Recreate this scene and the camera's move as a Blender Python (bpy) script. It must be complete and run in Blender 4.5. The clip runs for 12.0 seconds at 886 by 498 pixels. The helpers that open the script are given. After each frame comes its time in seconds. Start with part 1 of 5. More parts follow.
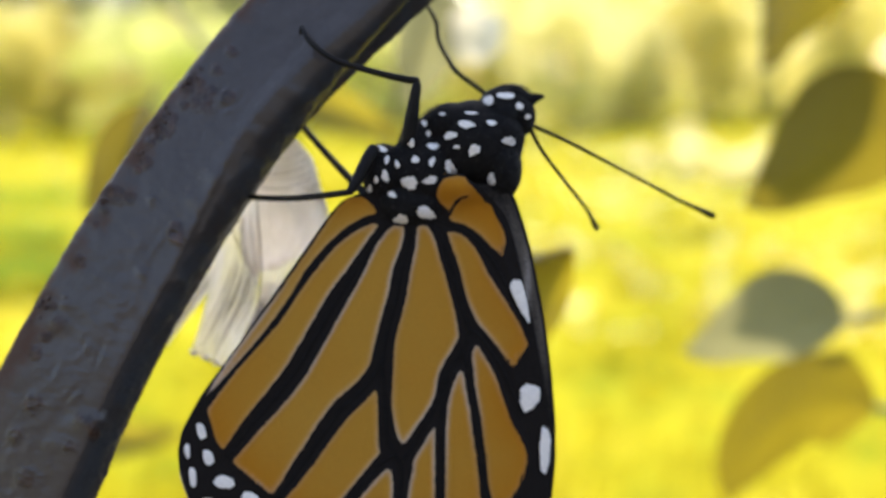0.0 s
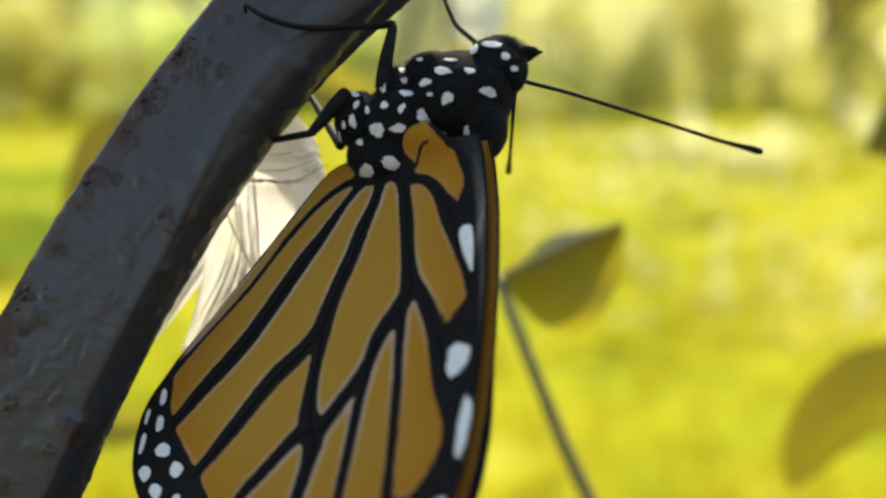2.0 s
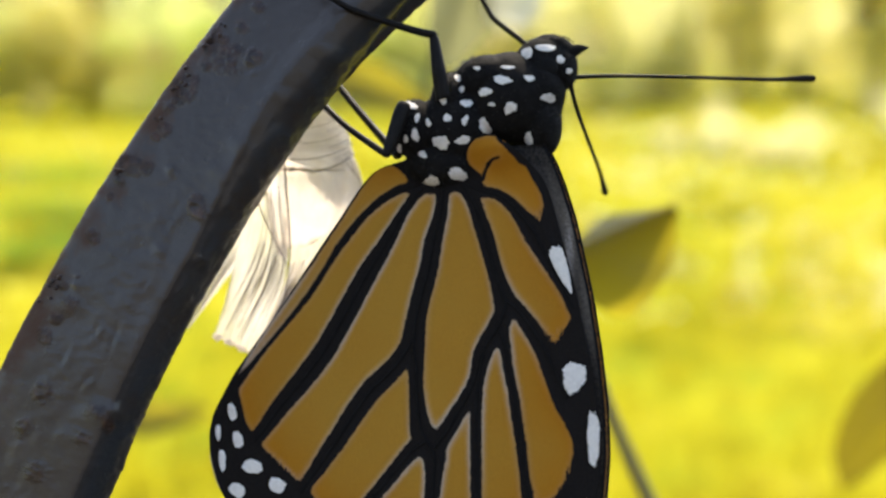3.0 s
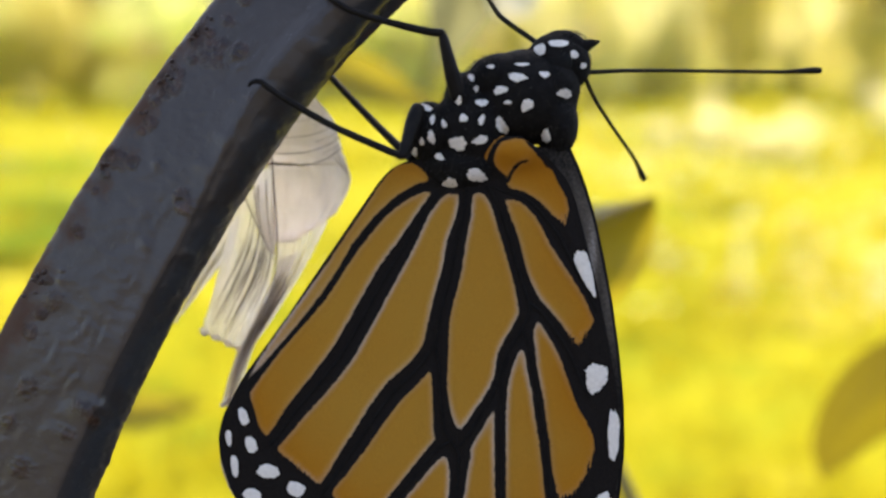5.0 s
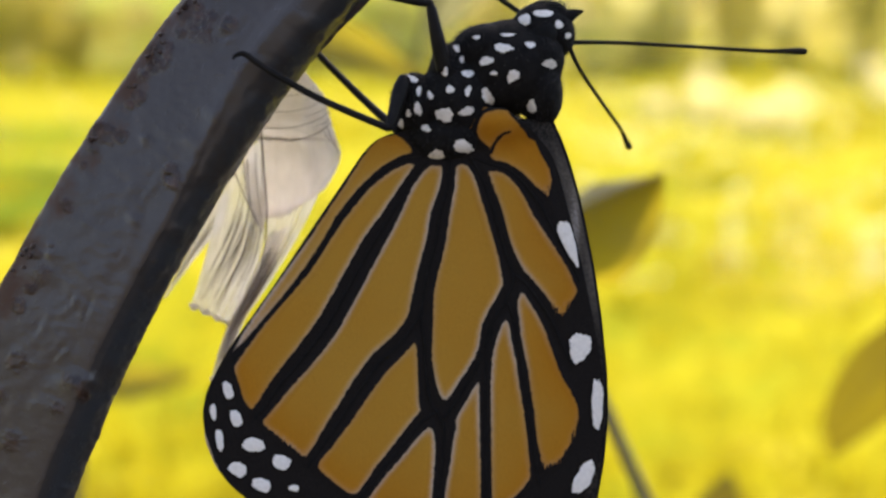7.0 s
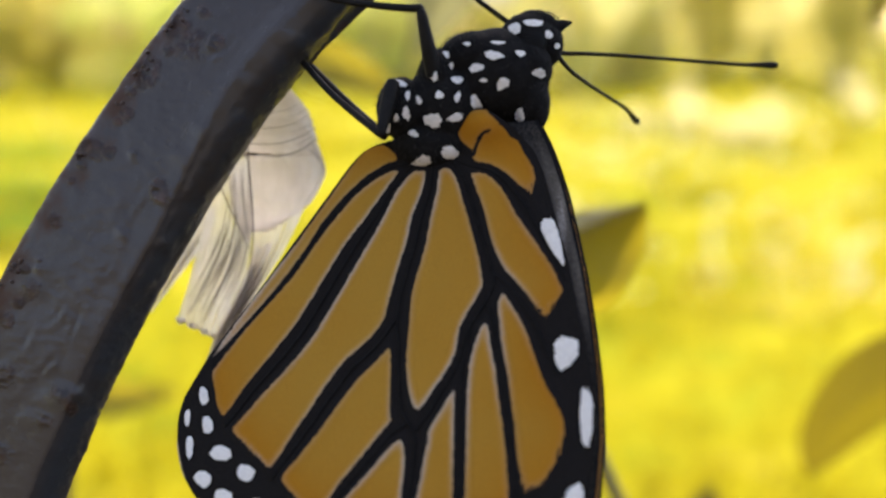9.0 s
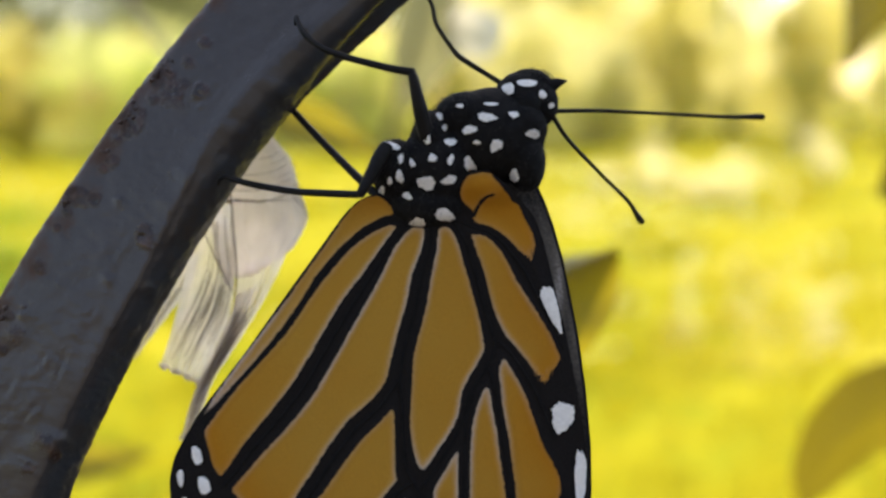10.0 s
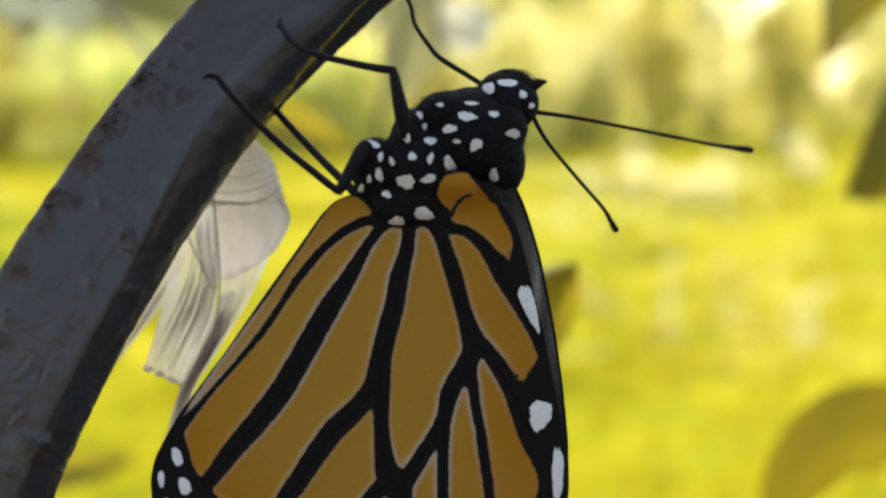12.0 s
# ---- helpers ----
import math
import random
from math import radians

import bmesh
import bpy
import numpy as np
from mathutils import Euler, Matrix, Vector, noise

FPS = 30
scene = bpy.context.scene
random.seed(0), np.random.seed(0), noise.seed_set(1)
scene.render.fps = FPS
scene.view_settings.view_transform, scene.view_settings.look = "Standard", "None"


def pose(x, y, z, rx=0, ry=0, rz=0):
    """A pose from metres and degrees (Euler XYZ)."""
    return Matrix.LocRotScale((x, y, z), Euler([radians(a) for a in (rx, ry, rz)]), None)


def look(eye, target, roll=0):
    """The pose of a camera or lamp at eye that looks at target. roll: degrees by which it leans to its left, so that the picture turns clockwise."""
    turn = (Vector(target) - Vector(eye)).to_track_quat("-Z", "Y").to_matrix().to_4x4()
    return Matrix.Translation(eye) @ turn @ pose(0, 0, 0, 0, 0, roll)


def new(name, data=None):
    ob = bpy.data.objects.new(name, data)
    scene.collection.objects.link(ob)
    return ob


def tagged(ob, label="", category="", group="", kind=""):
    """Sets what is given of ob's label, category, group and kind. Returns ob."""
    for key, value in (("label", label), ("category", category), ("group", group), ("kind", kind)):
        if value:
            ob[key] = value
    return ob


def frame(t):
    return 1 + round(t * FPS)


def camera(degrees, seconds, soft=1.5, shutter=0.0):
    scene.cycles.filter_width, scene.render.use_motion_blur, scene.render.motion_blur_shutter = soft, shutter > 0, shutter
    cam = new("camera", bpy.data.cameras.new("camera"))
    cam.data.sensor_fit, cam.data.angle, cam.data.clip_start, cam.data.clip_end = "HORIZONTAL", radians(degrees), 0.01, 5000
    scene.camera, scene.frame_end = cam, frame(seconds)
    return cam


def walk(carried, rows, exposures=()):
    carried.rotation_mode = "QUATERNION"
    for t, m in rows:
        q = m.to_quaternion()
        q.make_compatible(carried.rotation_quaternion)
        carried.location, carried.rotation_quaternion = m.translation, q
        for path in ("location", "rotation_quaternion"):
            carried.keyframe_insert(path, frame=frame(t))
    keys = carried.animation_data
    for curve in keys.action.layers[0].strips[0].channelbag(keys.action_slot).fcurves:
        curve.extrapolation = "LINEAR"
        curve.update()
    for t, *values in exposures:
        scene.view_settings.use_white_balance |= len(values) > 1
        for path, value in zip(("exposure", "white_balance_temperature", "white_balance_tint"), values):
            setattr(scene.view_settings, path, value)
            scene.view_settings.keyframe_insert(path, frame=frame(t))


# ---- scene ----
cam = camera(50.0, 12.0, soft=2.5, shutter=0.5)
cam.data.dof.use_dof = True          # a phone lens held close: the garden melts away
cam.data.dof.focus_distance = 0.0705
cam.data.dof.aperture_fstop = 16.0
walk(cam, [
    (0, pose(0.00092, -0.07594, 1.21743, 79.47, 0.28, -0.49)),
    (0.5, pose(0.00026, -0.07620, 1.21776, 79.26, 0.02, -1.01)),
    (1, pose(0.00010, -0.07598, 1.21775, 79.12, 0.19, -0.21)),
    (1.5, pose(-0.00054, -0.07007, 1.21646, 79.19, 0.10, -0.89)),
    (2, pose(0.00001, -0.06938, 1.21643, 78.60, -0.06, -0.34)),
    (2.5, pose(-0.00060, -0.06873, 1.21569, 78.66, 0.06, 0.47)),
    (3, pose(-0.00054, -0.06862, 1.21597, 78.17, 0.25, 1.17)),
    (5, pose(-0.00006, -0.06829, 1.21604, 77.77, 0.07, 0.84)),
    (5.5, pose(-0.00040, -0.06816, 1.21624, 77.39, -0.15, 0.61)),
    (6, pose(0.00003, -0.06886, 1.21617, 77.25, -0.11, -0.21)),
    (6.5, pose(0.00000, -0.06880, 1.21588, 77.00, -0.00, -0.00)),
    (7, pose(0.00017, -0.06830, 1.21641, 76.05, -0.30, 0.46)),
    (7.2, pose(0.00010, -0.06895, 1.21581, 77.28, -0.00, -0.43)),
    (8.8, pose(0.00003, -0.07041, 1.21626, 77.21, 0.13, -0.75)),
    (9, pose(0.00006, -0.06965, 1.21654, 77.00, -0.32, -0.63)),
    (9.5, pose(-0.00066, -0.07020, 1.21624, 78.23, -0.38, -1.41)),
    (10, pose(-0.00059, -0.07132, 1.21540, 80.58, 0.25, -2.37)),
    (10.5, pose(-0.00079, -0.07183, 1.21537, 80.60, 0.15, -3.36)),
    (11, pose(-0.00001, -0.07205, 1.21498, 81.75, 0.88, -3.08)),
    (11.5, pose(-0.00002, -0.07199, 1.21503, 81.43, 0.80, -2.99)),
    (12, pose(-0.00050, -0.07193, 1.21526, 80.80, 0.44, -3.39)),
], exposures=[(0, 0.86, 7500, 15), (0.5, 0.67, 7700, 9), (1, 0.43, 7700, 2), (1.5, 0.65, 7700, 10), (2, 0.49, 7700, 3), (2.5, 0.43, 7700, 1), (3, 0.72, 7700, 10), (5, 0.78, 7900, 16), (5.5, 0.84, 8000, 17), (6, 0.87, 8050, 17), (6.5, 0.75, 8100, 18), (9, 0.74, 8100, 18), (10, 0.63, 8000, 14), (11, 0.55, 7900, 11), (12, 0.55, 7900, 9)])

# ---- light ----
SUN_ELEV, SUN_AZ = 50.0, 20.0        # behind the subject, a little to the right
world = bpy.data.worlds.new("world")
scene.world = world
world.use_nodes = True
wn = world.node_tree
sky = wn.nodes.new("ShaderNodeTexSky")
sky.sky_type, sky.sun_disc = "NISHITA", False
sky.sun_elevation, sky.sun_rotation = radians(SUN_ELEV), radians(SUN_AZ)
wn.links.new(sky.outputs[0], wn.nodes["Background"].inputs[0])
wn.nodes["Background"].inputs[1].default_value = 0.30
sun_dir = Vector((math.sin(radians(SUN_AZ)) * math.cos(radians(SUN_ELEV)),
                  math.cos(radians(SUN_AZ)) * math.cos(radians(SUN_ELEV)), math.sin(radians(SUN_ELEV))))
sun = new("sun", bpy.data.lights.new("sun", "SUN"))
sun.data.energy, sun.data.angle, sun.data.color = 5.0, radians(0.53), (1.0, 0.95, 0.85)
sun.matrix_world = look(sun_dir * 30, (0, 0, 0))

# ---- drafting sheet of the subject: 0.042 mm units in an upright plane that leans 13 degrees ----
U = 0.042e-3
DEEP = 0.0706
SUBJECT = pose(0, 0, 1.2, -13)


def at(x, y, d=0.0):
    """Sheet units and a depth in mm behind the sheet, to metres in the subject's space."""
    x, y, d = float(x), float(y), float(d)
    k = 1 + d * 1e-3 / DEEP
    return Vector(((x - 784) * U * k, d * 1e-3, (441 - y) * U * k))


# ---- materials ----
def material(name, rough=0.6, metal=0.0):
    m = bpy.data.materials.new(name)
    m.use_nodes = True
    b = m.node_tree.nodes["Principled BSDF"]
    b.inputs["Roughness"].default_value, b.inputs["Metallic"].default_value = rough, metal
    return m, m.node_tree, b


def node(nt, kind, **values):
    n = nt.nodes.new(kind)
    for k, v in values.items():
        n.inputs[k.replace("_", " ")].default_value = v
    return n


def ramp(nt, fac, stops):
    r = nt.nodes.new("ShaderNodeValToRGB")
    e = r.color_ramp.elements
    while len(e) < len(stops):
        e.new(0.5)
    for el, (p, c) in zip(e, stops):
        el.position, el.color = p, (*c, 1)
    nt.links.new(fac, r.inputs[0])
    return r.outputs[0]


def noise_tex(nt, scale, detail=4.0, rough=0.55, coords="Object"):
    tc = nt.nodes.new("ShaderNodeTexCoord")
    n = node(nt, "ShaderNodeTexNoise", Scale=scale, Detail=detail, Roughness=rough)
    nt.links.new(tc.outputs[coords], n.inputs["Vector"])
    return n.outputs["Fac"]


def mixc(nt, fac, a, b, mode="MIX"):
    n = nt.nodes.new("ShaderNodeMix")
    n.data_type, n.blend_type = "RGBA", mode
    for sock, v in ((n.inputs[0], fac), (n.inputs[6], a), (n.inputs[7], b)):
        if isinstance(v, bpy.types.NodeSocket):
            nt.links.new(v, sock)
        elif isinstance(v, tuple):
            sock.default_value = (*v, 1)
        else:
            sock.default_value = v
    return n.outputs[2]


def maths(nt, op, a, b=0.0):
    n = nt.nodes.new("ShaderNodeMath")
    n.operation = op
    for sock, v in ((n.inputs[0], a), (n.inputs[1], b)):
        if isinstance(v, bpy.types.NodeSocket):
            nt.links.new(v, sock)
        else:
            sock.default_value = v
    return n.outputs[0]


def bump(nt, b, height, strength, distance):
    n = node(nt, "ShaderNodeBump", Strength=strength, Distance=distance)
    nt.links.new(height, n.inputs["Height"])
    nt.links.new(n.outputs[0], b.inputs["Normal"])


def plain(name, dark, light, scale, rough=0.6, bump_mm=0.0, metal=0.0):
    m, nt, b = material(name, rough, metal)
    n1, n2 = noise_tex(nt, scale), noise_tex(nt, scale * 7, 2)
    f = maths(nt, "ADD", maths(nt, "MULTIPLY", n1, 0.7), maths(nt, "MULTIPLY", n2, 0.3))
    nt.links.new(ramp(nt, f, [(0.3, dark), (0.7, light)]), b.inputs["Base Color"])
    if bump_mm:
        bump(nt, b, n2, 0.6, bump_mm * 1e-3)
    return m


def wing_material():
    """Orange scales between black veins, with a pale line of scales along each vein."""
    m, nt, b = material("wing_scales", 0.75)
    a = nt.nodes.new("ShaderNodeAttribute")
    a.attribute_name = "vein_gap"
    grain = noise_tex(nt, 9000, 3, 0.6)
    blotch = noise_tex(nt, 190, 4)
    gap = maths(nt, "ADD", a.outputs["Fac"], maths(nt, "MULTIPLY", maths(nt, "SUBTRACT", grain, 0.5), 0.22))
    gap = maths(nt, "ADD", gap, maths(nt, "MULTIPLY", maths(nt, "SUBTRACT", noise_tex(nt, 3200, 2), 0.5), 0.20))
    fz = nt.nodes.new("ShaderNodeAttribute")
    fz.attribute_name = "fuzz"
    streak = nt.nodes.new("ShaderNodeMapping")
    streak.inputs["Scale"].default_value = (1.0, 1.0, 0.25)
    stc = nt.nodes.new("ShaderNodeTexCoord")
    stn = node(nt, "ShaderNodeTexNoise", Scale=8000.0, Detail=2.0)
    nt.links.new(stc.outputs["Object"], streak.inputs[0])
    nt.links.new(streak.outputs[0], stn.inputs["Vector"])
    gap = maths(nt, "ADD", gap, maths(nt, "MULTIPLY", maths(nt, "MULTIPLY", maths(nt, "SUBTRACT", stn.outputs["Fac"], 0.5), fz.outputs["Fac"]), 1.0))
    deep = nt.nodes.new("ShaderNodeAttribute")
    deep.attribute_name = "deep"
    tone = maths(nt, "SUBTRACT", maths(nt, "ADD", maths(nt, "MULTIPLY", blotch, 0.5), 0.40), deep.outputs["Fac"])
    orange = ramp(nt, tone, [(0.05, ORANGE_DEEP), (0.70, ORANGE)])
    fleck = ramp(nt, noise_tex(nt, 14000, 2), [(0.35, (0.88, 0.88, 0.88)), (0.65, (1.06, 1.06, 1.06))])
    orange = mixc(nt, 1.0, orange, fleck, "MULTIPLY")
    rim = nt.nodes.new("ShaderNodeMapRange")
    for i, v in ((1, 0.03), (2, 0.50), (3, 0.85), (4, 0.0)):
        rim.inputs[i].default_value = v
    nt.links.new(gap, rim.inputs[0])
    pale = nt.nodes.new("ShaderNodeAttribute")
    pale.attribute_name = "pale"
    body = mixc(nt, maths(nt, "MULTIPLY", maths(nt, "POWER", rim.outputs[0], 2.2), pale.outputs["Fac"]), orange, PALE_RIM)
    edge = nt.nodes.new("ShaderNodeMapRange")
    for i, v in ((1, -0.03), (2, 0.05), (3, 0.0), (4, 1.0)):
        edge.inputs[i].default_value = v
    nt.links.new(gap, edge.inputs[0])
    black = ramp(nt, grain, [(0.3, (0.006, 0.005, 0.005)), (0.75, (0.018, 0.015, 0.014))])
    nt.links.new(mixc(nt, edge.outputs[0], black, body), b.inputs["Base Color"])
    b.inputs["Specular IOR Level"].default_value = 0.12
    bump(nt, b, grain, 0.35, 0.00008)
    tr = nt.nodes.new("ShaderNodeBsdfTranslucent")
    nt.links.new(mixc(nt, edge.outputs[0], (0.0, 0.0, 0.0), (0.5, 0.2, 0.02)), tr.inputs["Color"])
    mx = nt.nodes.new("ShaderNodeMixShader")
    mx.inputs[0].default_value = 0.15
    nt.links.new(b.outputs[0], mx.inputs[1])
    nt.links.new(tr.outputs[0], mx.inputs[2])
    nt.links.new(mx.outputs[0], nt.nodes["Material Output"].inputs["Surface"])
    return m


def forewing_material():
    """Grey-brown scales, frosted with white along the middle of the edge, with a thin black rim."""
    m, nt, b = material("forewing_scales", 0.7)
    a = nt.nodes.new("ShaderNodeAttribute")
    a.attribute_name = "vein_gap"
    p = nt.nodes.new("ShaderNodeAttribute")
    p.attribute_name = "frost"
    grain = noise_tex(nt, 5000, 3, 0.6)
    f = maths(nt, "ADD", p.outputs["Fac"], maths(nt, "MULTIPLY", maths(nt, "SUBTRACT", grain, 0.5), 0.5))
    body = ramp(nt, f, [(0.05, (0.008, 0.007, 0.007)), (0.45, (0.10, 0.088, 0.075)), (0.95, (0.46, 0.43, 0.41))])
    edge = nt.nodes.new("ShaderNodeMapRange")
    for i, v in ((1, -0.02), (2, 0.06), (3, 0.0), (4, 1.0)):
        edge.inputs[i].default_value = v
    nt.links.new(a.outputs["Fac"], edge.inputs[0])
    nt.links.new(mixc(nt, edge.outputs[0], (0.006, 0.005, 0.005), body), b.inputs["Base Color"])
    b.inputs["Specular IOR Level"].default_value = 0.1
    bump(nt, b, grain, 0.3, 0.00008)
    return m


def paint_material():
    """Warm grey enamel on iron, its narrow side coloured blue for sky light, scuffed, browned along the worn edge and
    rusting through in spots.
    """
    m, nt, b = material("grey_enamel", 0.4)
    b.inputs["Specular IOR Level"].default_value = 0.30
    b.inputs["Coat Roughness"].default_value = 0.22
    b.inputs["Coat IOR"].default_value = 1.45
    big, mid, fine = noise_tex(nt, 160, 5), noise_tex(nt, 1100, 5), noise_tex(nt, 5000, 3)
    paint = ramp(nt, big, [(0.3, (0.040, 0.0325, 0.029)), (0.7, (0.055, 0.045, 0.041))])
    # sky light on the side face, mixed in as a bluer paint
    at_sky_tint = nt.nodes.new("ShaderNodeAttribute")
    at_sky_tint.attribute_name = "sky_tint"
    paint = mixc(nt, at_sky_tint.outputs["Fac"], paint, (0.031, 0.034, 0.039))
    scuff = ramp(nt, noise_tex(nt, 700, 7, 0.75), [(0.65, (0, 0, 0)), (0.74, (0.8, 0.8, 0.8))])
    paint = mixc(nt, scuff, paint, (0.075, 0.073, 0.074))
    grime = ramp(nt, noise_tex(nt, 330, 6, 0.7), [(0.46, (0, 0, 0)), (0.66, (0.75, 0.75, 0.75))])
    paint = mixc(nt, grime, paint, (0.034, 0.027, 0.023))
    at_worn = nt.nodes.new("ShaderNodeAttribute")
    at_worn.attribute_name = "worn"
    worn = maths(nt, "ADD", at_worn.outputs["Fac"], maths(nt, "MULTIPLY", maths(nt, "SUBTRACT", noise_tex(nt, 420, 5, 0.65), 0.5), 1.6))
    bare = ramp(nt, worn, [(0.35, (0, 0, 0)), (0.75, (0.95, 0.95, 0.95))])
    paint = mixc(nt, bare, paint, (0.062, 0.030, 0.018))
    nt.links.new(ramp(nt, bare, [(0, (0.28, 0.28, 0.28)), (1, (0.02, 0.02, 0.02))]), b.inputs["Coat Weight"])
    at_rust = nt.nodes.new("ShaderNodeAttribute")
    at_rust.attribute_name = "rust"
    patch = noise_tex(nt, 430, 6, 0.7)
    wob = maths(nt, "ADD", at_rust.outputs["Fac"], maths(nt, "MULTIPLY", maths(nt, "SUBTRACT", patch, 0.5), 2.2))
    mask = ramp(nt, wob, [(0.30, (0, 0, 0)), (0.62, (0.95, 0.95, 0.95))])
    rust = ramp(nt, mid, [(0.35, (0.014, 0.007, 0.005)), (0.55, (0.038, 0.017, 0.010)), (0.75, (0.075, 0.034, 0.020))])
    nt.links.new(mixc(nt, mask, paint, rust), b.inputs["Base Color"])
    rough = ramp(nt, mask, [(0, (0.30, 0.30, 0.30)), (1, (0.34, 0.34, 0.34))])
    nt.links.new(maths(nt, "ADD", rough, maths(nt, "MULTIPLY", bare, 0.45)), b.inputs["Roughness"])
    h = maths(nt, "ADD", maths(nt, "MULTIPLY", mid, 0.22), maths(nt, "MULTIPLY", fine, 0.10))
    h = maths(nt, "ADD", h, maths(nt, "MULTIPLY", scuff, 0.25))
    pimple = ramp(nt, noise_tex(nt, 1700, 3, 0.6), [(0.60, (0, 0, 0)), (0.72, (1, 1, 1))])
    h = maths(nt, "ADD", h, maths(nt, "MULTIPLY", pimple, 0.30))
    h = maths(nt, "ADD", h, maths(nt, "MULTIPLY", maths(nt, "MULTIPLY", mask, mid), 3.0))
    bump(nt, b, h, 0.36, 0.00030)
    return m


def husk_material(name, lo, hi):
    """Empty pupal skin: thin, clear, faintly beige, with folds."""
    m, nt, b = material(name, 0.2)
    tc = nt.nodes.new("ShaderNodeTexCoord")
    mp = nt.nodes.new("ShaderNodeMapping")
    mp.inputs["Scale"].default_value = (1.0, 1.0, 0.16)
    mp.inputs["Rotation"].default_value = (0, radians(14), 0)
    st = node(nt, "ShaderNodeTexNoise", Scale=900.0, Detail=4.0)
    nt.links.new(tc.outputs["Object"], mp.inputs[0])
    nt.links.new(mp.outputs[0], st.inputs["Vector"])
    n = maths(nt, "ADD", maths(nt, "MULTIPLY", noise_tex(nt, 500, 4), 0.4), maths(nt, "MULTIPLY", st.outputs["Fac"], 0.6))
    nt.links.new(ramp(nt, n, [(0.40, (0.55, 0.50, 0.45)), (0.57, (1.0, 0.98, 0.96))]), b.inputs["Base Color"])
    bump(nt, b, n, 1.0, 0.0004)
    tr = node(nt, "ShaderNodeBsdfTranslucent", Color=(0.86, 0.80, 0.75, 1))
    cl = node(nt, "ShaderNodeBsdfTransparent", Color=(0.95, 0.93, 0.88, 1))
    m1, m2 = nt.nodes.new("ShaderNodeMixShader"), nt.nodes.new("ShaderNodeMixShader")
    m1.inputs[0].default_value = 0.80
    nt.links.new(ramp(nt, noise_tex(nt, 220, 2), [(0.35, (lo, lo, lo)), (0.65, (hi, hi, hi))]), m2.inputs[0])
    nt.links.new(b.outputs[0], m1.inputs[1])
    nt.links.new(tr.outputs[0], m1.inputs[2])
    nt.links.new(m1.outputs[0], m2.inputs[1])
    nt.links.new(cl.outputs[0], m2.inputs[2])
    nt.links.new(m2.outputs[0], nt.nodes["Material Output"].inputs["Surface"])
    return m


def leaf_material(name, dark, light, through_colour, clear=0.35, rough=0.4):
    m, nt, b = material(name, rough)
    f = maths(nt, "ADD", maths(nt, "MULTIPLY", noise_tex(nt, 60, 4), 0.6), maths(nt, "MULTIPLY", noise_tex(nt, 400, 3), 0.4))
    nt.links.new(ramp(nt, f, [(0.35, dark), (0.65, light)]), b.inputs["Base Color"])
    bump(nt, b, noise_tex(nt, 700, 3), 0.4, 0.0004)
    tr = node(nt, "ShaderNodeBsdfTranslucent", Color=(*through_colour, 1))
    mx = nt.nodes.new("ShaderNodeMixShader")
    mx.inputs[0].default_value = clear
    nt.links.new(b.outputs[0], mx.inputs[1])
    nt.links.new(tr.outputs[0], mx.inputs[2])
    nt.links.new(mx.outputs[0], nt.nodes["Material Output"].inputs["Surface"])
    return m


def lawn_material():
    m, nt, b = material("sunlit_lawn", 1.0)
    b.inputs["Specular IOR Level"].default_value = 0.05
    big, mid, fine = noise_tex(nt, 0.55, 5), noise_tex(nt, 3.0, 5), noise_tex(nt, 14, 4)
    f = maths(nt, "ADD", maths(nt, "MULTIPLY", big, 0.45), maths(nt, "ADD", maths(nt, "MULTIPLY", mid, 0.35), maths(nt, "MULTIPLY", fine, 0.2)))
    nt.links.new(ramp(nt, f, LAWN), b.inputs["Base Color"])
    bump(nt, b, fine, 0.5, 0.03)
    return m


ORANGE_DEEP, ORANGE = (0.45, 0.185, 0.014), (0.468, 0.242, 0.034)
PALE_RIM = (0.58, 0.52, 0.46)
LAWN = [(0.40, (0.13, 0.175, 0.010)), (0.46, (0.25, 0.25, 0.012)), (0.53, (0.325, 0.295, 0.013)), (0.60, (0.44, 0.40, 0.05))]
WING = wing_material()
FOREWING = forewing_material()
PAINT = paint_material()
HUSK, HUSK_CLEAR, HUSK_PALE = husk_material("husk", 0.05, 0.20), husk_material("clear_husk", 0.12, 0.36), husk_material("pale_husk", 0.0, 0.08)
BLACK = plain("black_scales", (0.004, 0.004, 0.004), (0.013, 0.012, 0.012), 1500, 0.9, 0.05)
BLACK.node_tree.nodes["Principled BSDF"].inputs["Specular IOR Level"].default_value = 0.12
HAIR = plain("black_hair", (0.004, 0.004, 0.005), (0.014, 0.013, 0.014), 900, 0.5)
WHITE = plain("white_scales", (0.68, 0.655, 0.62), (0.88, 0.85, 0.81), 4000, 0.95, 0.08)
WHITE.node_tree.nodes["Principled BSDF"].inputs["Specular IOR Level"].default_value = 0.1
CUTICLE = plain("black_cuticle", (0.004, 0.004, 0.004), (0.014, 0.012, 0.011), 1200, 0.55)
CUTICLE.node_tree.nodes["Principled BSDF"].inputs["Specular IOR Level"].default_value = 0.12
RUST = plain("rust_flake", (0.016, 0.010, 0.008), (0.070, 0.036, 0.025), 1500, 0.30, 0.2)
FOLD = plain("husk_fold", (0.17, 0.135, 0.105), (0.33, 0.28, 0.23), 700, 0.5)
EYE = plain("dark_eye", (0.003, 0.003, 0.003), (0.008, 0.008, 0.008), 3000, 0.6)
EYE.node_tree.nodes["Principled BSDF"].inputs["Specular IOR Level"].default_value = 0.1
LEAF = leaf_material("olive_leaf", (0.06, 0.06, 0.008), (0.12, 0.11, 0.014), (0.36, 0.30, 0.022), 0.6, 0.36)
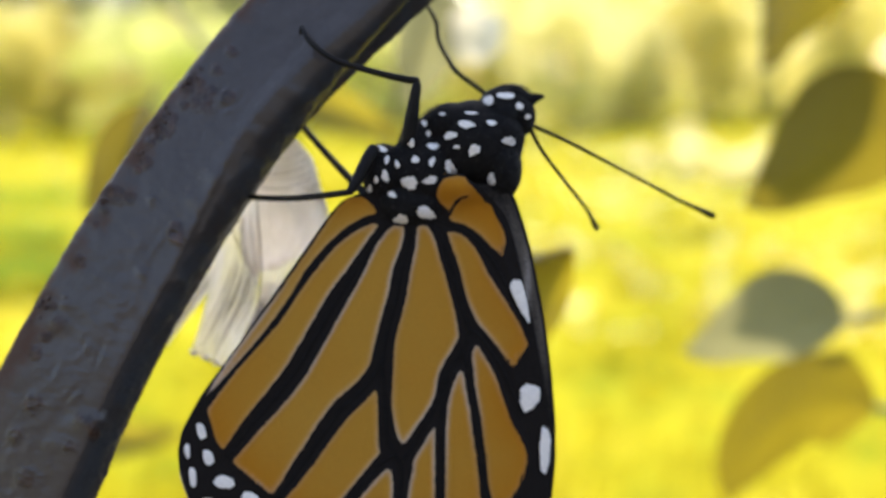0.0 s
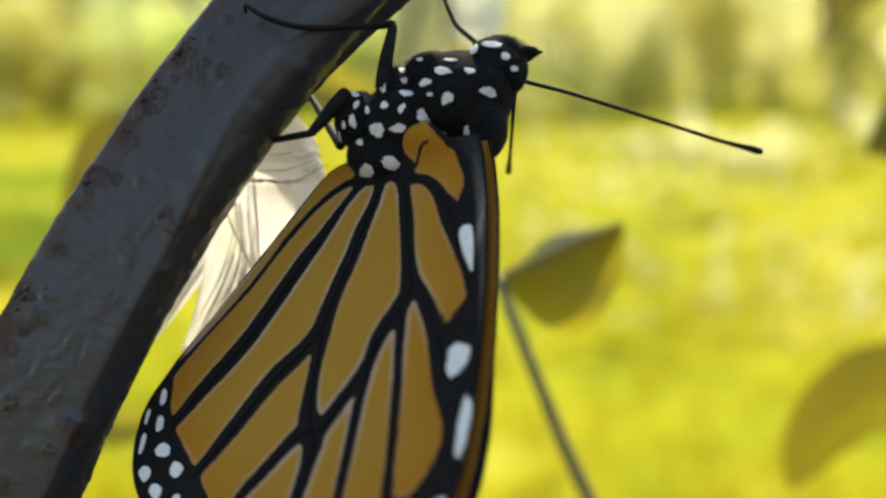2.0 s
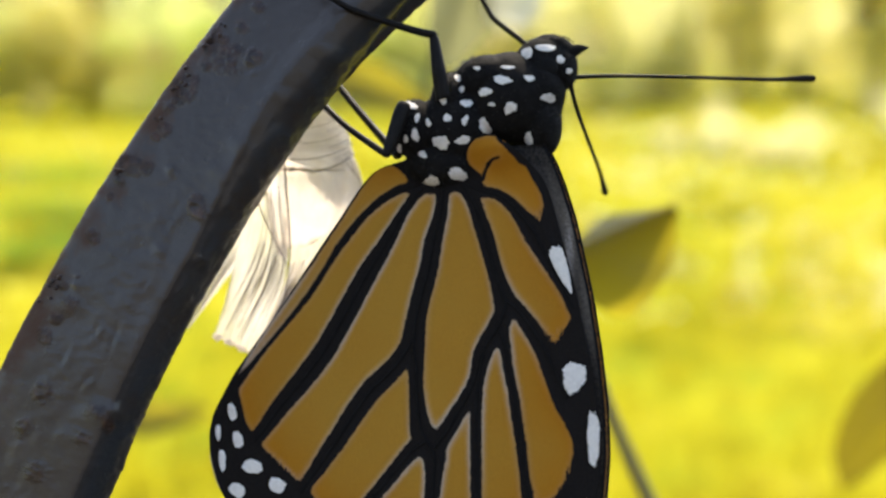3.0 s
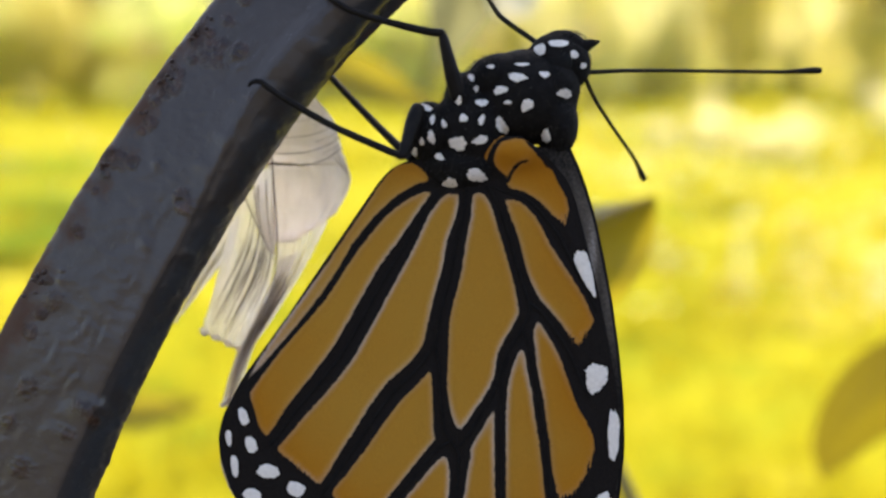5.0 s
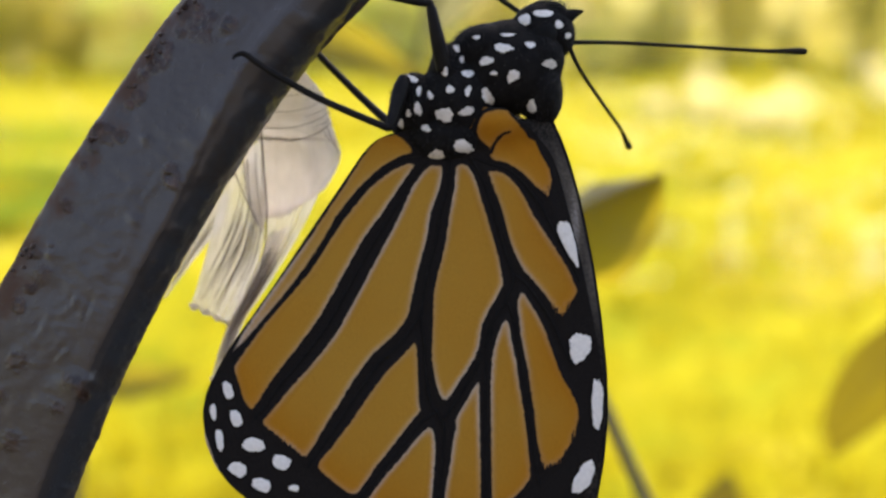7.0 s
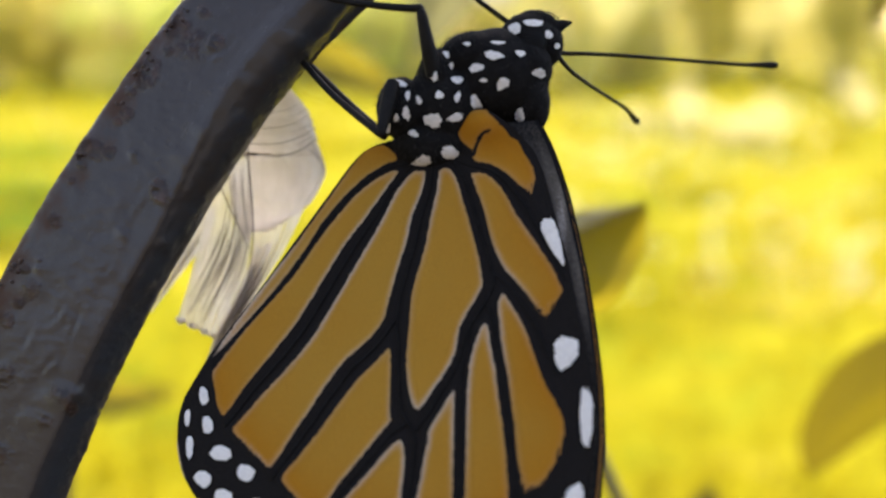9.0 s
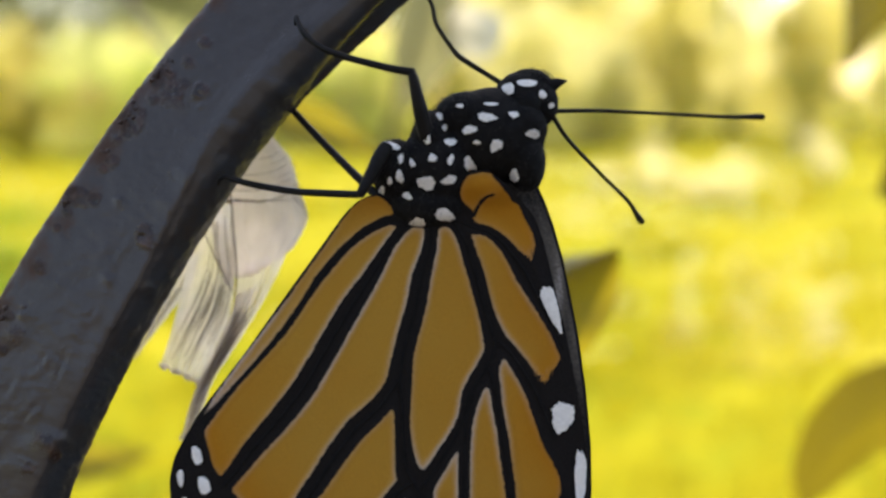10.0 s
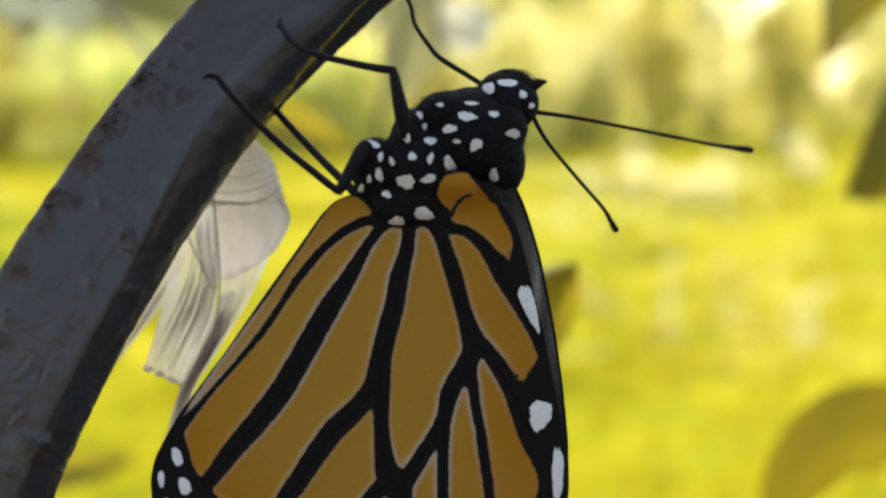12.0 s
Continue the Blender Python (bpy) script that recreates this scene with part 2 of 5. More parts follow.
LEAF_DARK = leaf_material("dark_olive_leaf", (0.055, 0.052, 0.010), (0.11, 0.10, 0.016), (0.21, 0.17, 0.016), 0.5, 0.5)
LEAF_GREY = leaf_material("grey_green_leaf", (0.13, 0.135, 0.07), (0.22, 0.22, 0.12), (0.26, 0.26, 0.12), 0.5, 0.5)
LEAF_DRY = leaf_material("yellowing_leaf", (0.12, 0.105, 0.02), (0.19, 0.16, 0.03), (0.38, 0.32, 0.028), 0.6, 0.5)
LEAF_BROWN = leaf_material("brown_olive_leaf", (0.07, 0.058, 0.010), (0.13, 0.10, 0.016), (0.235, 0.19, 0.014), 0.55, 0.45)
SHRUB_LEAF = leaf_material("shrub_leaf", (0.026, 0.033, 0.020), (0.05, 0.060, 0.038), (0.045, 0.055, 0.03), 0.25, 0.6)
STALK = plain("green_brown_stalk", (0.11, 0.10, 0.05), (0.22, 0.20, 0.11), 300, 0.6)
LAWN_MAT = lawn_material()
GRASS = leaf_material("grass_blades", (0.20, 0.185, 0.010), (0.36, 0.30, 0.014), (0.44, 0.37, 0.018), 0.5, 0.9)
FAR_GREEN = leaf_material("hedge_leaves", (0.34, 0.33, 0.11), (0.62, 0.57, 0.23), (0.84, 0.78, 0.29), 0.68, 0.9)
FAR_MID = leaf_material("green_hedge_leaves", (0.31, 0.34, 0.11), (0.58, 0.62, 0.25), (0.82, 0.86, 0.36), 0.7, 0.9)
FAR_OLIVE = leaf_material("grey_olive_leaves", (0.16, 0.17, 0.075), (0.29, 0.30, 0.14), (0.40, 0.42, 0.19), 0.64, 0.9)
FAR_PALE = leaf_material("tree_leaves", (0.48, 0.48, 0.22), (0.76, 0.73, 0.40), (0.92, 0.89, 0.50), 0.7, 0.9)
BARK = plain("bark", (0.06, 0.05, 0.04), (0.16, 0.14, 0.11), 30, 0.9, 3.0)
PALE_BARK = plain("pale_bark", (0.30, 0.30, 0.22), (0.48, 0.47, 0.36), 20, 0.9, 3.0)


# ---- mesh helpers ----
def mesh_ob(name, verts, faces, mat, smooth=True):
    me = bpy.data.meshes.new(name)
    me.from_pydata([tuple(v) for v in verts], [], faces)
    me.materials.append(mat)
    if smooth:
        me.polygons.foreach_set("use_smooth", [True] * len(me.polygons))
    me.update()
    return new(name, me)


def under(ob, parent, label=""):
    ob.parent = parent
    if label:
        tagged(ob, label)
    return ob


def spline(points, n):
    """n points along a smooth curve through the given ones (any dimension)."""
    p = [np.array(q, float) for q in points]
    p = [2 * p[0] - p[1]] + p + [2 * p[-1] - p[-2]]
    out = []
    segs = len(p) - 3
    for i in range(n):
        s = i / (n - 1) * segs
        k = min(int(s), segs - 1)
        t = s - k
        a, b, c, d = p[k:k + 4]
        out.append(0.5 * (2 * b + (c - a) * t + (2 * a - 5 * b + 4 * c - d) * t * t + (3 * b - a - 3 * c + d) * t ** 3))
    return out


def tube(path, radii, sides=8, flat=1.0):
    """Vertices and faces of a tapered, capped tube along a path."""
    verts, faces = [], []
    n = len(path)
    path = [Vector(p) for p in path]
    for i in range(n):
        t = (path[min(i + 1, n - 1)] - path[max(i - 1, 0)]).normalized()
        side = t.cross(Vector((0, 1, 0)))
        side = side.normalized() if side.length > 1e-6 else Vector((1, 0, 0))
        up = side.cross(t)
        for j in range(sides):
            a = 2 * math.pi * j / sides
            verts.append(path[i] + float(radii[i]) * (math.cos(a) * side + flat * math.sin(a) * up))
    for i in range(n - 1):
        for j in range(sides):
            k = (j + 1) % sides
            faces.append((i * sides + j, i * sides + k, (i + 1) * sides + k, (i + 1) * sides + j))
    faces += [tuple(range(sides))[::-1], tuple((n - 1) * sides + j for j in range(sides))]
    return verts, faces


def ellipsoid(c, r, roll=0.0, level=3):
    bm = bmesh.new()
    bmesh.ops.create_icosphere(bm, subdivisions=level, radius=1.0)
    m = Matrix.Translation(c) @ Matrix.Rotation(radians(roll), 4, "Y") @ Matrix.Diagonal((*r, 1))
    bm.transform(m)
    v = [x.co.copy() for x in bm.verts]
    f = [tuple(a.index for a in x.verts) for x in bm.faces]
    bm.free()
    return v, f


def joined(pieces):
    verts, faces = [], []
    for v, f in pieces:
        k = len(verts)
        verts += v
        faces += [tuple(i + k for i in q) for q in f]
    return verts, faces


def shifted(verts, origin):
    return [Vector(v) - origin for v in verts]


def solid(ob, mm):
    s = ob.modifiers.new("thickness", "SOLIDIFY")
    s.thickness, s.offset = mm * 1e-3, -1.0
    return ob


def blended(ob, mm=0.14):
    """Melts overlapping masses into one skin."""
    k = ob.modifiers.new("skin", "REMESH")
    k.mode, k.voxel_size, k.use_smooth_shade = "VOXEL", mm * 1e-3, True
    return ob


# ---- iron crook ----
CROOK = Vector((3060, 1954))         # centre of the bend on the sheet
R_OUT, R_RIDGE, R_IN = 3368, 3171, 3110


def crook():
    """A square iron rod bent to a wide hook, on a straight stem that stands in the lawn."""
    # corners of the section: (radius in sheet units, depth in mm)
    corners = [(R_OUT, 1.2), (R_RIDGE, -1.3), (R_IN, 2.4), (R_IN + 178, 5.6)]
    ring = []
    for i, (r, d) in enumerate(corners):
        pr, pd = corners[i - 1]
        nr, nd = corners[(i + 1) % 4]
        for f in (0.13, 0.06, 0.02):
            ring.append((r + (pr - r) * f, d + (pd - d) * f, i))
        for f in (0.02, 0.06, 0.13):
            ring.append((r + (nr - r) * f, d + (nd - d) * f, i))
        steps = (30, 12, 5, 5)[i]
        for s in range(0, steps + 1):
            f = 0.16 + 0.68 * s / steps
            ring.append((r + (nr - r) * f, d + (nd - d) * f, i))
    # pull the corner points in, to round the corners
    cr, cd = sum(c[0] for c in corners) / 4, sum(c[1] for c in corners) / 4
    soft = []
    for r, d, i in ring:
        near = min(math.hypot((r - a) * U * 1e3, d - b) for a, b in corners)
        k = (0.03 if r < R_RIDGE + 60 and d < 2 else 0.10) * max(0.0, 1 - near / 0.8)
        soft.append((r + (cr - r) * k, d + (cd - d) * k, i))
    spots = [(352, 62, 30), (368, 50, 22), (395, 62, 18), (280, 118, 26), (262, 140, 12), (183, 255, 26), (205, 262, 14), (70, 500, 30), (60, 470, 18),
             (302, 330, 22), (122, 690, 34), (25, 660, 40), (-10, 720, 30), (95, 740, 26), (18, 800, 40), (140, 715, 22), (250, 150, 12), (110, 380, 14),
             (330, 20, 16), (240, 190, 12), (30, 560, 22), (320, 45, 14),
             (268, 128, 14), (292, 100, 14), (312, 78, 12), (345, 30, 12), (160, 282, 14), (142, 312, 10), (48, 530, 16), (85, 452, 10), (375, 8, 14), (405, -30, 16), (222, 206, 9)]
    spots = [(x, y, c if y < 440 else c * 0.6) for x, y, c in spots]
    angles = [*np.linspace(-0.15, 0.24, 30), *np.linspace(0.245, 0.78, 520), *np.linspace(0.80, math.pi, 110)]
    gouges = [(383, 52, 22, 58), (402, 64, 26, 62), (424, 66, 16, 55), (396, 82, 20, 20), (300, 62, 14, 70), (150, 566, 30, 68), (168, 590, 22, 60), (120, 545, 16, 64), (255, 345, 24, 60),
              (330, 300, 20, 40), (205, 470, 14, 70), (100, 640, 26, 50), (60, 600, 20, 66), (315, 390, 18, 60), (420, 180, 26, 52), (470, 110, 24, 50)]
    blisters = [(252, 262, 8, 0.16), (234, 408, 9, 0.12), (247, 150, 6, 0.10), (226, 398, 5, 0.12), (340, 320, 12, 0.15), (300, 345, 9, 0.14), (150, 330, 7, 0.10), (365, 215, 16, 0.20), (330, 262, 12, 0.16),
                (300, 420, 12, 0.15), (120, 700, 18, 0.3), (150, 690, 12, 0.3), (85, 470, 8, 0.2), (180, 240, 8, 0.2), (480, 95, 22, 0.2), (520, 50, 22, 0.22), (450, 130, 14, 0.2)]
    verts, rust = [], []
    rows = 0
    # the straight stem from the lawn to where the bend begins
    for kind, s in [("stem", q) for q in np.linspace(1.0, 0.02, 24)] + [("bend", a) for a in angles]:
        for r, d, j0 in soft:
            d0 = d
            if kind == "stem":
                a = -0.15
                x, y = CROOK.x - r * math.cos(a), CROOK.y - r * math.sin(a)
                p = at(x, y, d)
                p = p + Vector((0, 0, -1)) * s * 1.06
            else:
                r = r + (r - R_IN) / (R_OUT - R_IN) * (max(-0.1, 0.62 - s) * 150)
                # towards the top the near edge runs farther out and the side face widens
                rise, fall = min(1.0, max(0.0, (s - 0.50) / 0.11)), min(1.0, max(0.0, (s - 0.62) / 0.10))
                ridge = R_RIDGE + 30 * rise * rise * (3 - 2 * rise) - 30 * fall * fall * (3 - 2 * fall)
                inner = min(56.0, 38 * (max(0.0, s - 0.575) / 0.14) ** 1.2)
                r0 = r
                if d0 < 3.0:
                    t = (r0 - R_IN) / (R_RIDGE - R_IN) if r0 < R_RIDGE else (R_OUT - r0) / (R_OUT - R_RIDGE)
                    r += (ridge - R_RIDGE) * min(1.0, max(0.0, t))
                if j0 > 1:
                    r -= inner * min(1.0, max(0.0, (R_OUT - r0) / (R_OUT - R_IN - 178)))
                elif r0 < R_RIDGE:
                    r -= inner * (R_RIDGE - r0) / (R_RIDGE - R_IN)
                x, y = CROOK.x - r * math.cos(s), CROOK.y - r * math.sin(s)
                lump = noise.noise(Vector((x * 0.012, y * 0.012, d * 0.5))) * 0.07 + noise.noise(Vector((x * 0.035, y * 0.035, d * 1.1))) * 0.06
                pit = noise.noise(Vector((x * 0.09, y * 0.09, d * 2.5)))
                rough = max([0.0] + [1 - math.hypot(x - a, y - b) / (c * 1.3) for a, b, c in spots]) if d < 3.5 else 0.0
                w = lump + 0.035 * pit + 0.012 * noise.noise(Vector((x * 0.2, y * 0.2, d * 4))) + (0.14 * max(0.0, noise.noise(Vector((x * 0.07, y * 0.07, 31))) - 0.1) if r0 < R_IN + 40 else 0.0) + rough * (0.10 + 0.30 * noise.noise(Vector((x * 0.16, y * 0.16, 7))))
                if d < 2.0:
                    for gx, gy, gl, ga in gouges:
                        ux, uy = x - gx, y - gy
                        if abs(ux) < 60 and abs(uy) < 60:
                            c, q = math.cos(radians(ga)), math.sin(radians(ga))
                            along, across_ = ux * c - uy * q, ux * q + uy * c
                            k = math.exp(-(along / gl) ** 2)
                            w += k * (-0.11 * math.exp(-(across_ / 4.5) ** 2) + 0.08 * math.exp(-((across_ - 8) / 4.5) ** 2)) * (0.4 + 1.2 * abs(noise.noise(Vector((x * 0.05, y * 0.05, 21)))))
                    for gx, gy, gr, gh in blisters:
                        w += gh * math.exp(-((x - gx) ** 2 + (y - gy) ** 2) / gr ** 2)
                # a bead of thick paint runs along the near edge, broken in places
                off = (r - ridge - 2) / (13.0 if r > ridge + 2 else 60.0)
                bead = max(0.0, noise.noise(Vector((s * 16, 2, 0))) * 0.5 + 0.6)
                w += (0.24 + 0.62 * min(1.0, max(0.0, (s - 0.47) / 0.12))) * bead * math.exp(-off * off)
                # the narrow side face is rounded, most where the rod turns over
                if r < ridge and d0 < 3:
                    w += (0.22 + 0.50 * min(1.0, max(0.0, (s - 0.47) / 0.12))) * math.sin(math.pi * min(1.0, max(0.0, (ridge - r) / (ridge - R_IN))))
                # runs and drips in the enamel
                run = noise.noise(Vector((x * 0.028 + y * 0.012, y * 0.055, 3.0)))
                w += 0.06 * max(0.0, run - 0.12) + 0.05 * max(0.0, noise.noise(Vector((x * 0.11, y * 0.11, 9.0))) - 0.2)
                # a shallow step where the paint sags on the face
                w += 0.10 * math.tanh((r - ridge - 40 + 40 * noise.noise(Vector((s * 22, 5, 0)))) / 6.0) * (d < 1.2) * max(0.0, noise.noise(Vector((s * 9, 8, 0))))
                ur, ud = (r - cr) * U * 1e3, d - cd
                l = math.hypot(ur, ud) + 1e-6
                x -= math.cos(s) * w * ur / l / (U * 1e3)
                y -= math.sin(s) * w * ur / l / (U * 1e3)
                p = at(x, y, d + w * ud / l)
            verts.append(p)
            rust.append(max([0.0] + [1 - math.hypot(x - a, y - b) / (c * 1.5) for a, b, c in spots]) if d < 3.5 and kind == "bend" else 0.12)
        rows += 1
    n = len(soft)
    faces = [(i * n + j, i * n + (j + 1) % n, (i + 1) * n + (j + 1) % n, (i + 1) * n + j) for i in range(rows - 1) for j in range(n)]
    faces += [tuple(range(n))[::-1], tuple((rows - 1) * n + j for j in range(n))]
    base = new("garden_crook")
    base.matrix_world = SUBJECT
    tagged(base, "curved grey-painted iron crook with rust spots", "plant hanger")
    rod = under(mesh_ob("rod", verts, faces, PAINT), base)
    at_r = rod.data.attributes.new("rust", "FLOAT", "POINT")
    at_r.data.foreach_set("value", rust)
    # the paint is worn brown along the outer and inner edges and on the back
    at_w = rod.data.attributes.new("worn", "FLOAT", "POINT")
    at_w.data.foreach_set("value", [max(0.0, 0.85 - 0.75 * (R_OUT - r) / 85.0, 0.8 - 0.8 * (r - R_IN) / 20.0) if d < 3 else 0.7 for r, d, j0 in soft] * rows)
    # bluish sky light on the narrow side, put into the paint colour
    at_f = rod.data.attributes.new("sky_tint", "FLOAT", "POINT")
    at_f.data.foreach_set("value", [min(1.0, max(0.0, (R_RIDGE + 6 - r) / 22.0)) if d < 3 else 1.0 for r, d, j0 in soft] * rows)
    # welded lump with a chipped corner, low on the bend
    v, f = ellipsoid(at(128, 706, 0.35), (0.75e-3, 0.6e-3, 1.5e-3), 22)
    v = [p + 0.00025 * noise.noise_vector(p * 1400) for p in v]
    under(mesh_ob("weld", v, f, PAINT), base, "lumpy welded joint")
    rng = random.Random(5)
    for x, y, c in spots:
        for k in range(3):
            px, py = x + rng.uniform(-0.6, 0.6) * c, y + rng.uniform(-0.6, 0.6) * c
            rr = math.hypot(px - CROOK.x, py - CROOK.y)
            if rr > R_OUT - 4:
                continue
            d = -1.3 + (rr - R_RIDGE) / (R_OUT - R_RIDGE) * 2.5 if rr > R_RIDGE else -1.3 + (R_RIDGE - rr) / (R_RIDGE - R_IN) * 3.7
            s = rng.uniform(0.06, 0.15) * (1.9 if rr > R_OUT - 50 else 1.0) * 1e-3
            v, f = ellipsoid(Vector((0, 0, 0)), (s * rng.uniform(0.8, 1.6), s * 0.5, s), rng.uniform(0, 180), 2)
            o = at(px, py, d)
            v = [o + p * (1 + 0.5 * noise.noise(p * 9000 + Vector((x, y, k)))) for p in v]
            under(mesh_ob("rust_flake", v, f, RUST), base)
    # crusts of rust along the outer edge
    for x, y, spread, count in ((352, 40, 26, 12), (282, 112, 24, 11), (175, 262, 18, 7), (60, 490, 30, 6), (235, 182, 10, 3)):
        a0 = math.atan2(CROOK.y - y, CROOK.x - x)
        for k in range(count):
            a, rr = a0 + rng.uniform(-1, 1) * spread / R_OUT, R_OUT - rng.uniform(17, 36) + max(-0.1, 0.62 - a0) * 150
            s = rng.uniform(0.09, 0.2) * 1e-3
            v, f = ellipsoid(Vector((0, 0, 0)), (s * rng.uniform(0.8, 1.5), s * 0.9, s), rng.uniform(0, 180), 2)
            o = at(CROOK.x - rr * math.cos(a), CROOK.y - rr * math.sin(a), 1.0 - rng.uniform(0, 0.35))
            v = [o + p * (1 + 0.5 * noise.noise(p * 9000 + Vector((x, y, k)))) for p in v]
            under(mesh_ob("rust_flake", v, f, RUST), base)
    return base


# ---- butterfly ----
PIVOT = at(730, 240)
PIVOT.y = 0.0015
HINGE = at(785, 290)

# black bands of the hindwing: centre line and width, in sheet units
UPPER_VEINS = [
    [(745, 297, 16), (700, 307, 17), (650, 342, 15), (601, 400, 15), (569, 450, 12), (536, 500, 12), (495, 550, 9), (453, 600, 9), (425, 635, 12), (406, 657, 16)],
    [(752, 305, 14), (735, 320, 18), (713, 352, 20), (686, 400, 29), (655, 450, 37), (627, 500, 39), (600, 550, 40), (571, 600, 41), (533, 650, 39), (491, 700, 35), (462, 740, 29), (444, 762, 22)],
]
MIDDLE_VEINS = [
    [(790, 300, 21), (786, 350, 26), (773, 400, 33), (765, 450, 35), (752, 500, 36), (742, 550, 38), (740, 590, 40), (745, 625, 29), (746, 660, 27), (750, 700, 32), (757, 735, 40), (778, 770, 42),
     (780, 800, 33), (776, 850, 27), (771, 890, 23), (766, 960, 23)],
    [(742, 570, 30), (715, 612, 35), (690, 640, 38), (666, 662, 39), (638, 700, 38), (605, 750, 35), (571, 800, 30), (553, 825, 25), (538, 848, 24)],
    [(770, 748, 32), (740, 768, 28), (715, 797, 26), (690, 828, 25), (667, 855, 23), (648, 882, 21), (615, 925, 22)],
]
LOWER_VEINS = [
    [(826, 298, 20), (848, 335, 25), (860, 370, 29), (870, 400, 30), (884, 450, 28), (897, 490, 33), (903, 520, 34), (888, 556, 33), (871, 582, 32), (859, 606, 24), (851, 640, 19), (836, 675, 24),
     (818, 705, 28), (800, 735, 30), (780, 762, 34)],
    [(903, 505, 32), (925, 522, 27), (948, 552, 31), (972, 590, 36), (990, 630, 40), (1010, 672, 40)],
    [(893, 556, 30), (904, 588, 20), (909, 625, 18), (917, 660, 18), (923, 700, 19), (931, 750, 19), (937, 800, 18), (943, 840, 22), (950, 885, 26)],
]
INNER_VEINS = [
    [(866, 600, 24), (857, 640, 20), (854, 680, 20), (853, 720, 20), (854, 800, 20), (855, 880, 20), (852, 960, 22)],
    [(835, 300, 16), (862, 311, 18), (890, 319, 20), (912, 335, 24), (932, 358, 28), (953, 386, 40), (972, 422, 32), (991, 457, 26), (1008, 490, 20), (1022, 520, 18)],
]
MARGIN = [
    [(392, 645, 12), (391, 700, 52), (393, 750, 80), (418, 802, 104), (450, 842, 124), (505, 890, 128), (580, 950, 128), (680, 990, 112), (780, 1008, 110), (880, 985, 110), (940, 938, 100), (978, 898, 98), (1015, 866, 66)],
    [(902, 222, 6), (942, 250, 20), (964, 285, 28), (980, 330, 20), (990, 368, 44), (1003, 420, 26), (1022, 490, 22), (1034, 540, 36), (1026, 590, 70), (1019, 650, 78), (1046, 740, 56), (1040, 808, 66), (1014, 862, 70)],
    [(742, 268, 34), (712, 257, 20), (690, 255, 9), (664, 263, 8), (638, 291, 8), (598, 351, 8), (538, 441, 8), (488, 510, 9), (428, 596, 9), (396, 645, 12)],
]
ROOT_VEINS = [
    [(864, 288, 3), (874, 268, 5), (884, 258, 5), (897, 253, 3)],
    [(722, 268, 14), (758, 290, 40), (812, 288, 44), (846, 290, 26)],
    [(850, 292, 14), (846, 280, 12), (834, 266, 14), (834, 242, 10), (850, 218, 8), (885, 210, 8), (908, 224, 10), (938, 256, 20)],
]
BANDS = UPPER_VEINS + MIDDLE_VEINS + LOWER_VEINS + INNER_VEINS + MARGIN + ROOT_VEINS
LEFT = [(210, 856), (220, 838), (240, 765), (254, 692), (264, 664), (292, 637), (350, 598), (440, 537), (530, 477), (600, 427), (640, 398), (680, 377), (712, 361), (748, 354), (800, 359),
        (842, 375), (878, 402), (910, 440), (960, 520), (1010, 630), (1040, 730)]
RIGHT = [(210, 884), (222, 902), (245, 932), (290, 970), (330, 985), (420, 1008), (500, 1028), (590, 1046), (650, 1057), (720, 1066), (800, 1064), (850, 1053), (900, 1030), (960, 985), (1010, 905), (1040, 800)]


def smooth_interp(pairs, y):
    """A rounded curve x(y) through the pairs."""
    ys, xs = np.array([p[0] for p in pairs], float), np.array([p[1] for p in pairs], float)
    return np.mean([np.interp(y + o, ys, xs) for o in (-9, -4, 0, 4, 9)], axis=0)


def wing_depth(x, y, gap=0.0):
    """The hindwing's gentle billow, in mm behind the sheet."""
    return 0.5 * np.sin((x - 560) / 330.0) * np.clip((y - 300) / 500.0, 0, 1) + 0.00055 * np.clip(520 - x, 0, 300) - 0.10 * np.exp(-np.clip(gap, -1, 3) ** 2 / 0.12) + 0.2 - 1.5 * np.exp(-((x - 880) / 70.0) ** 2 - ((y - 232) / 36.0) ** 2)


def vein_gap(x, y, bands):
    """Distance in mm from the nearest black band, with rounded forks."""
    vals = []
    for band in bands:
        p = np.array(spline(band, 10 * len(band)))
        d = np.full(x.shape, 1e9)
        for a, b in zip(p[:-1], p[1:]):
            ab = b[:2] - a[:2]
            t = np.clip(((x - a[0]) * ab[0] + (y - a[1]) * ab[1]) / (ab @ ab + 1e-9), 0, 1)
            dist = np.hypot(x - a[0] - t * ab[0], y - a[1] - t * ab[1]) - 0.5 * (a[2] + t * (b[2] - a[2]))
            d = np.minimum(d, dist)
        vals.append(d)
    v = np.array(vals)
    k = 5.0
    m = v.min(axis=0)
    return (m - k * np.log(np.exp(-(v - m) / k).sum(axis=0)) * 0.8) * U * 1e3


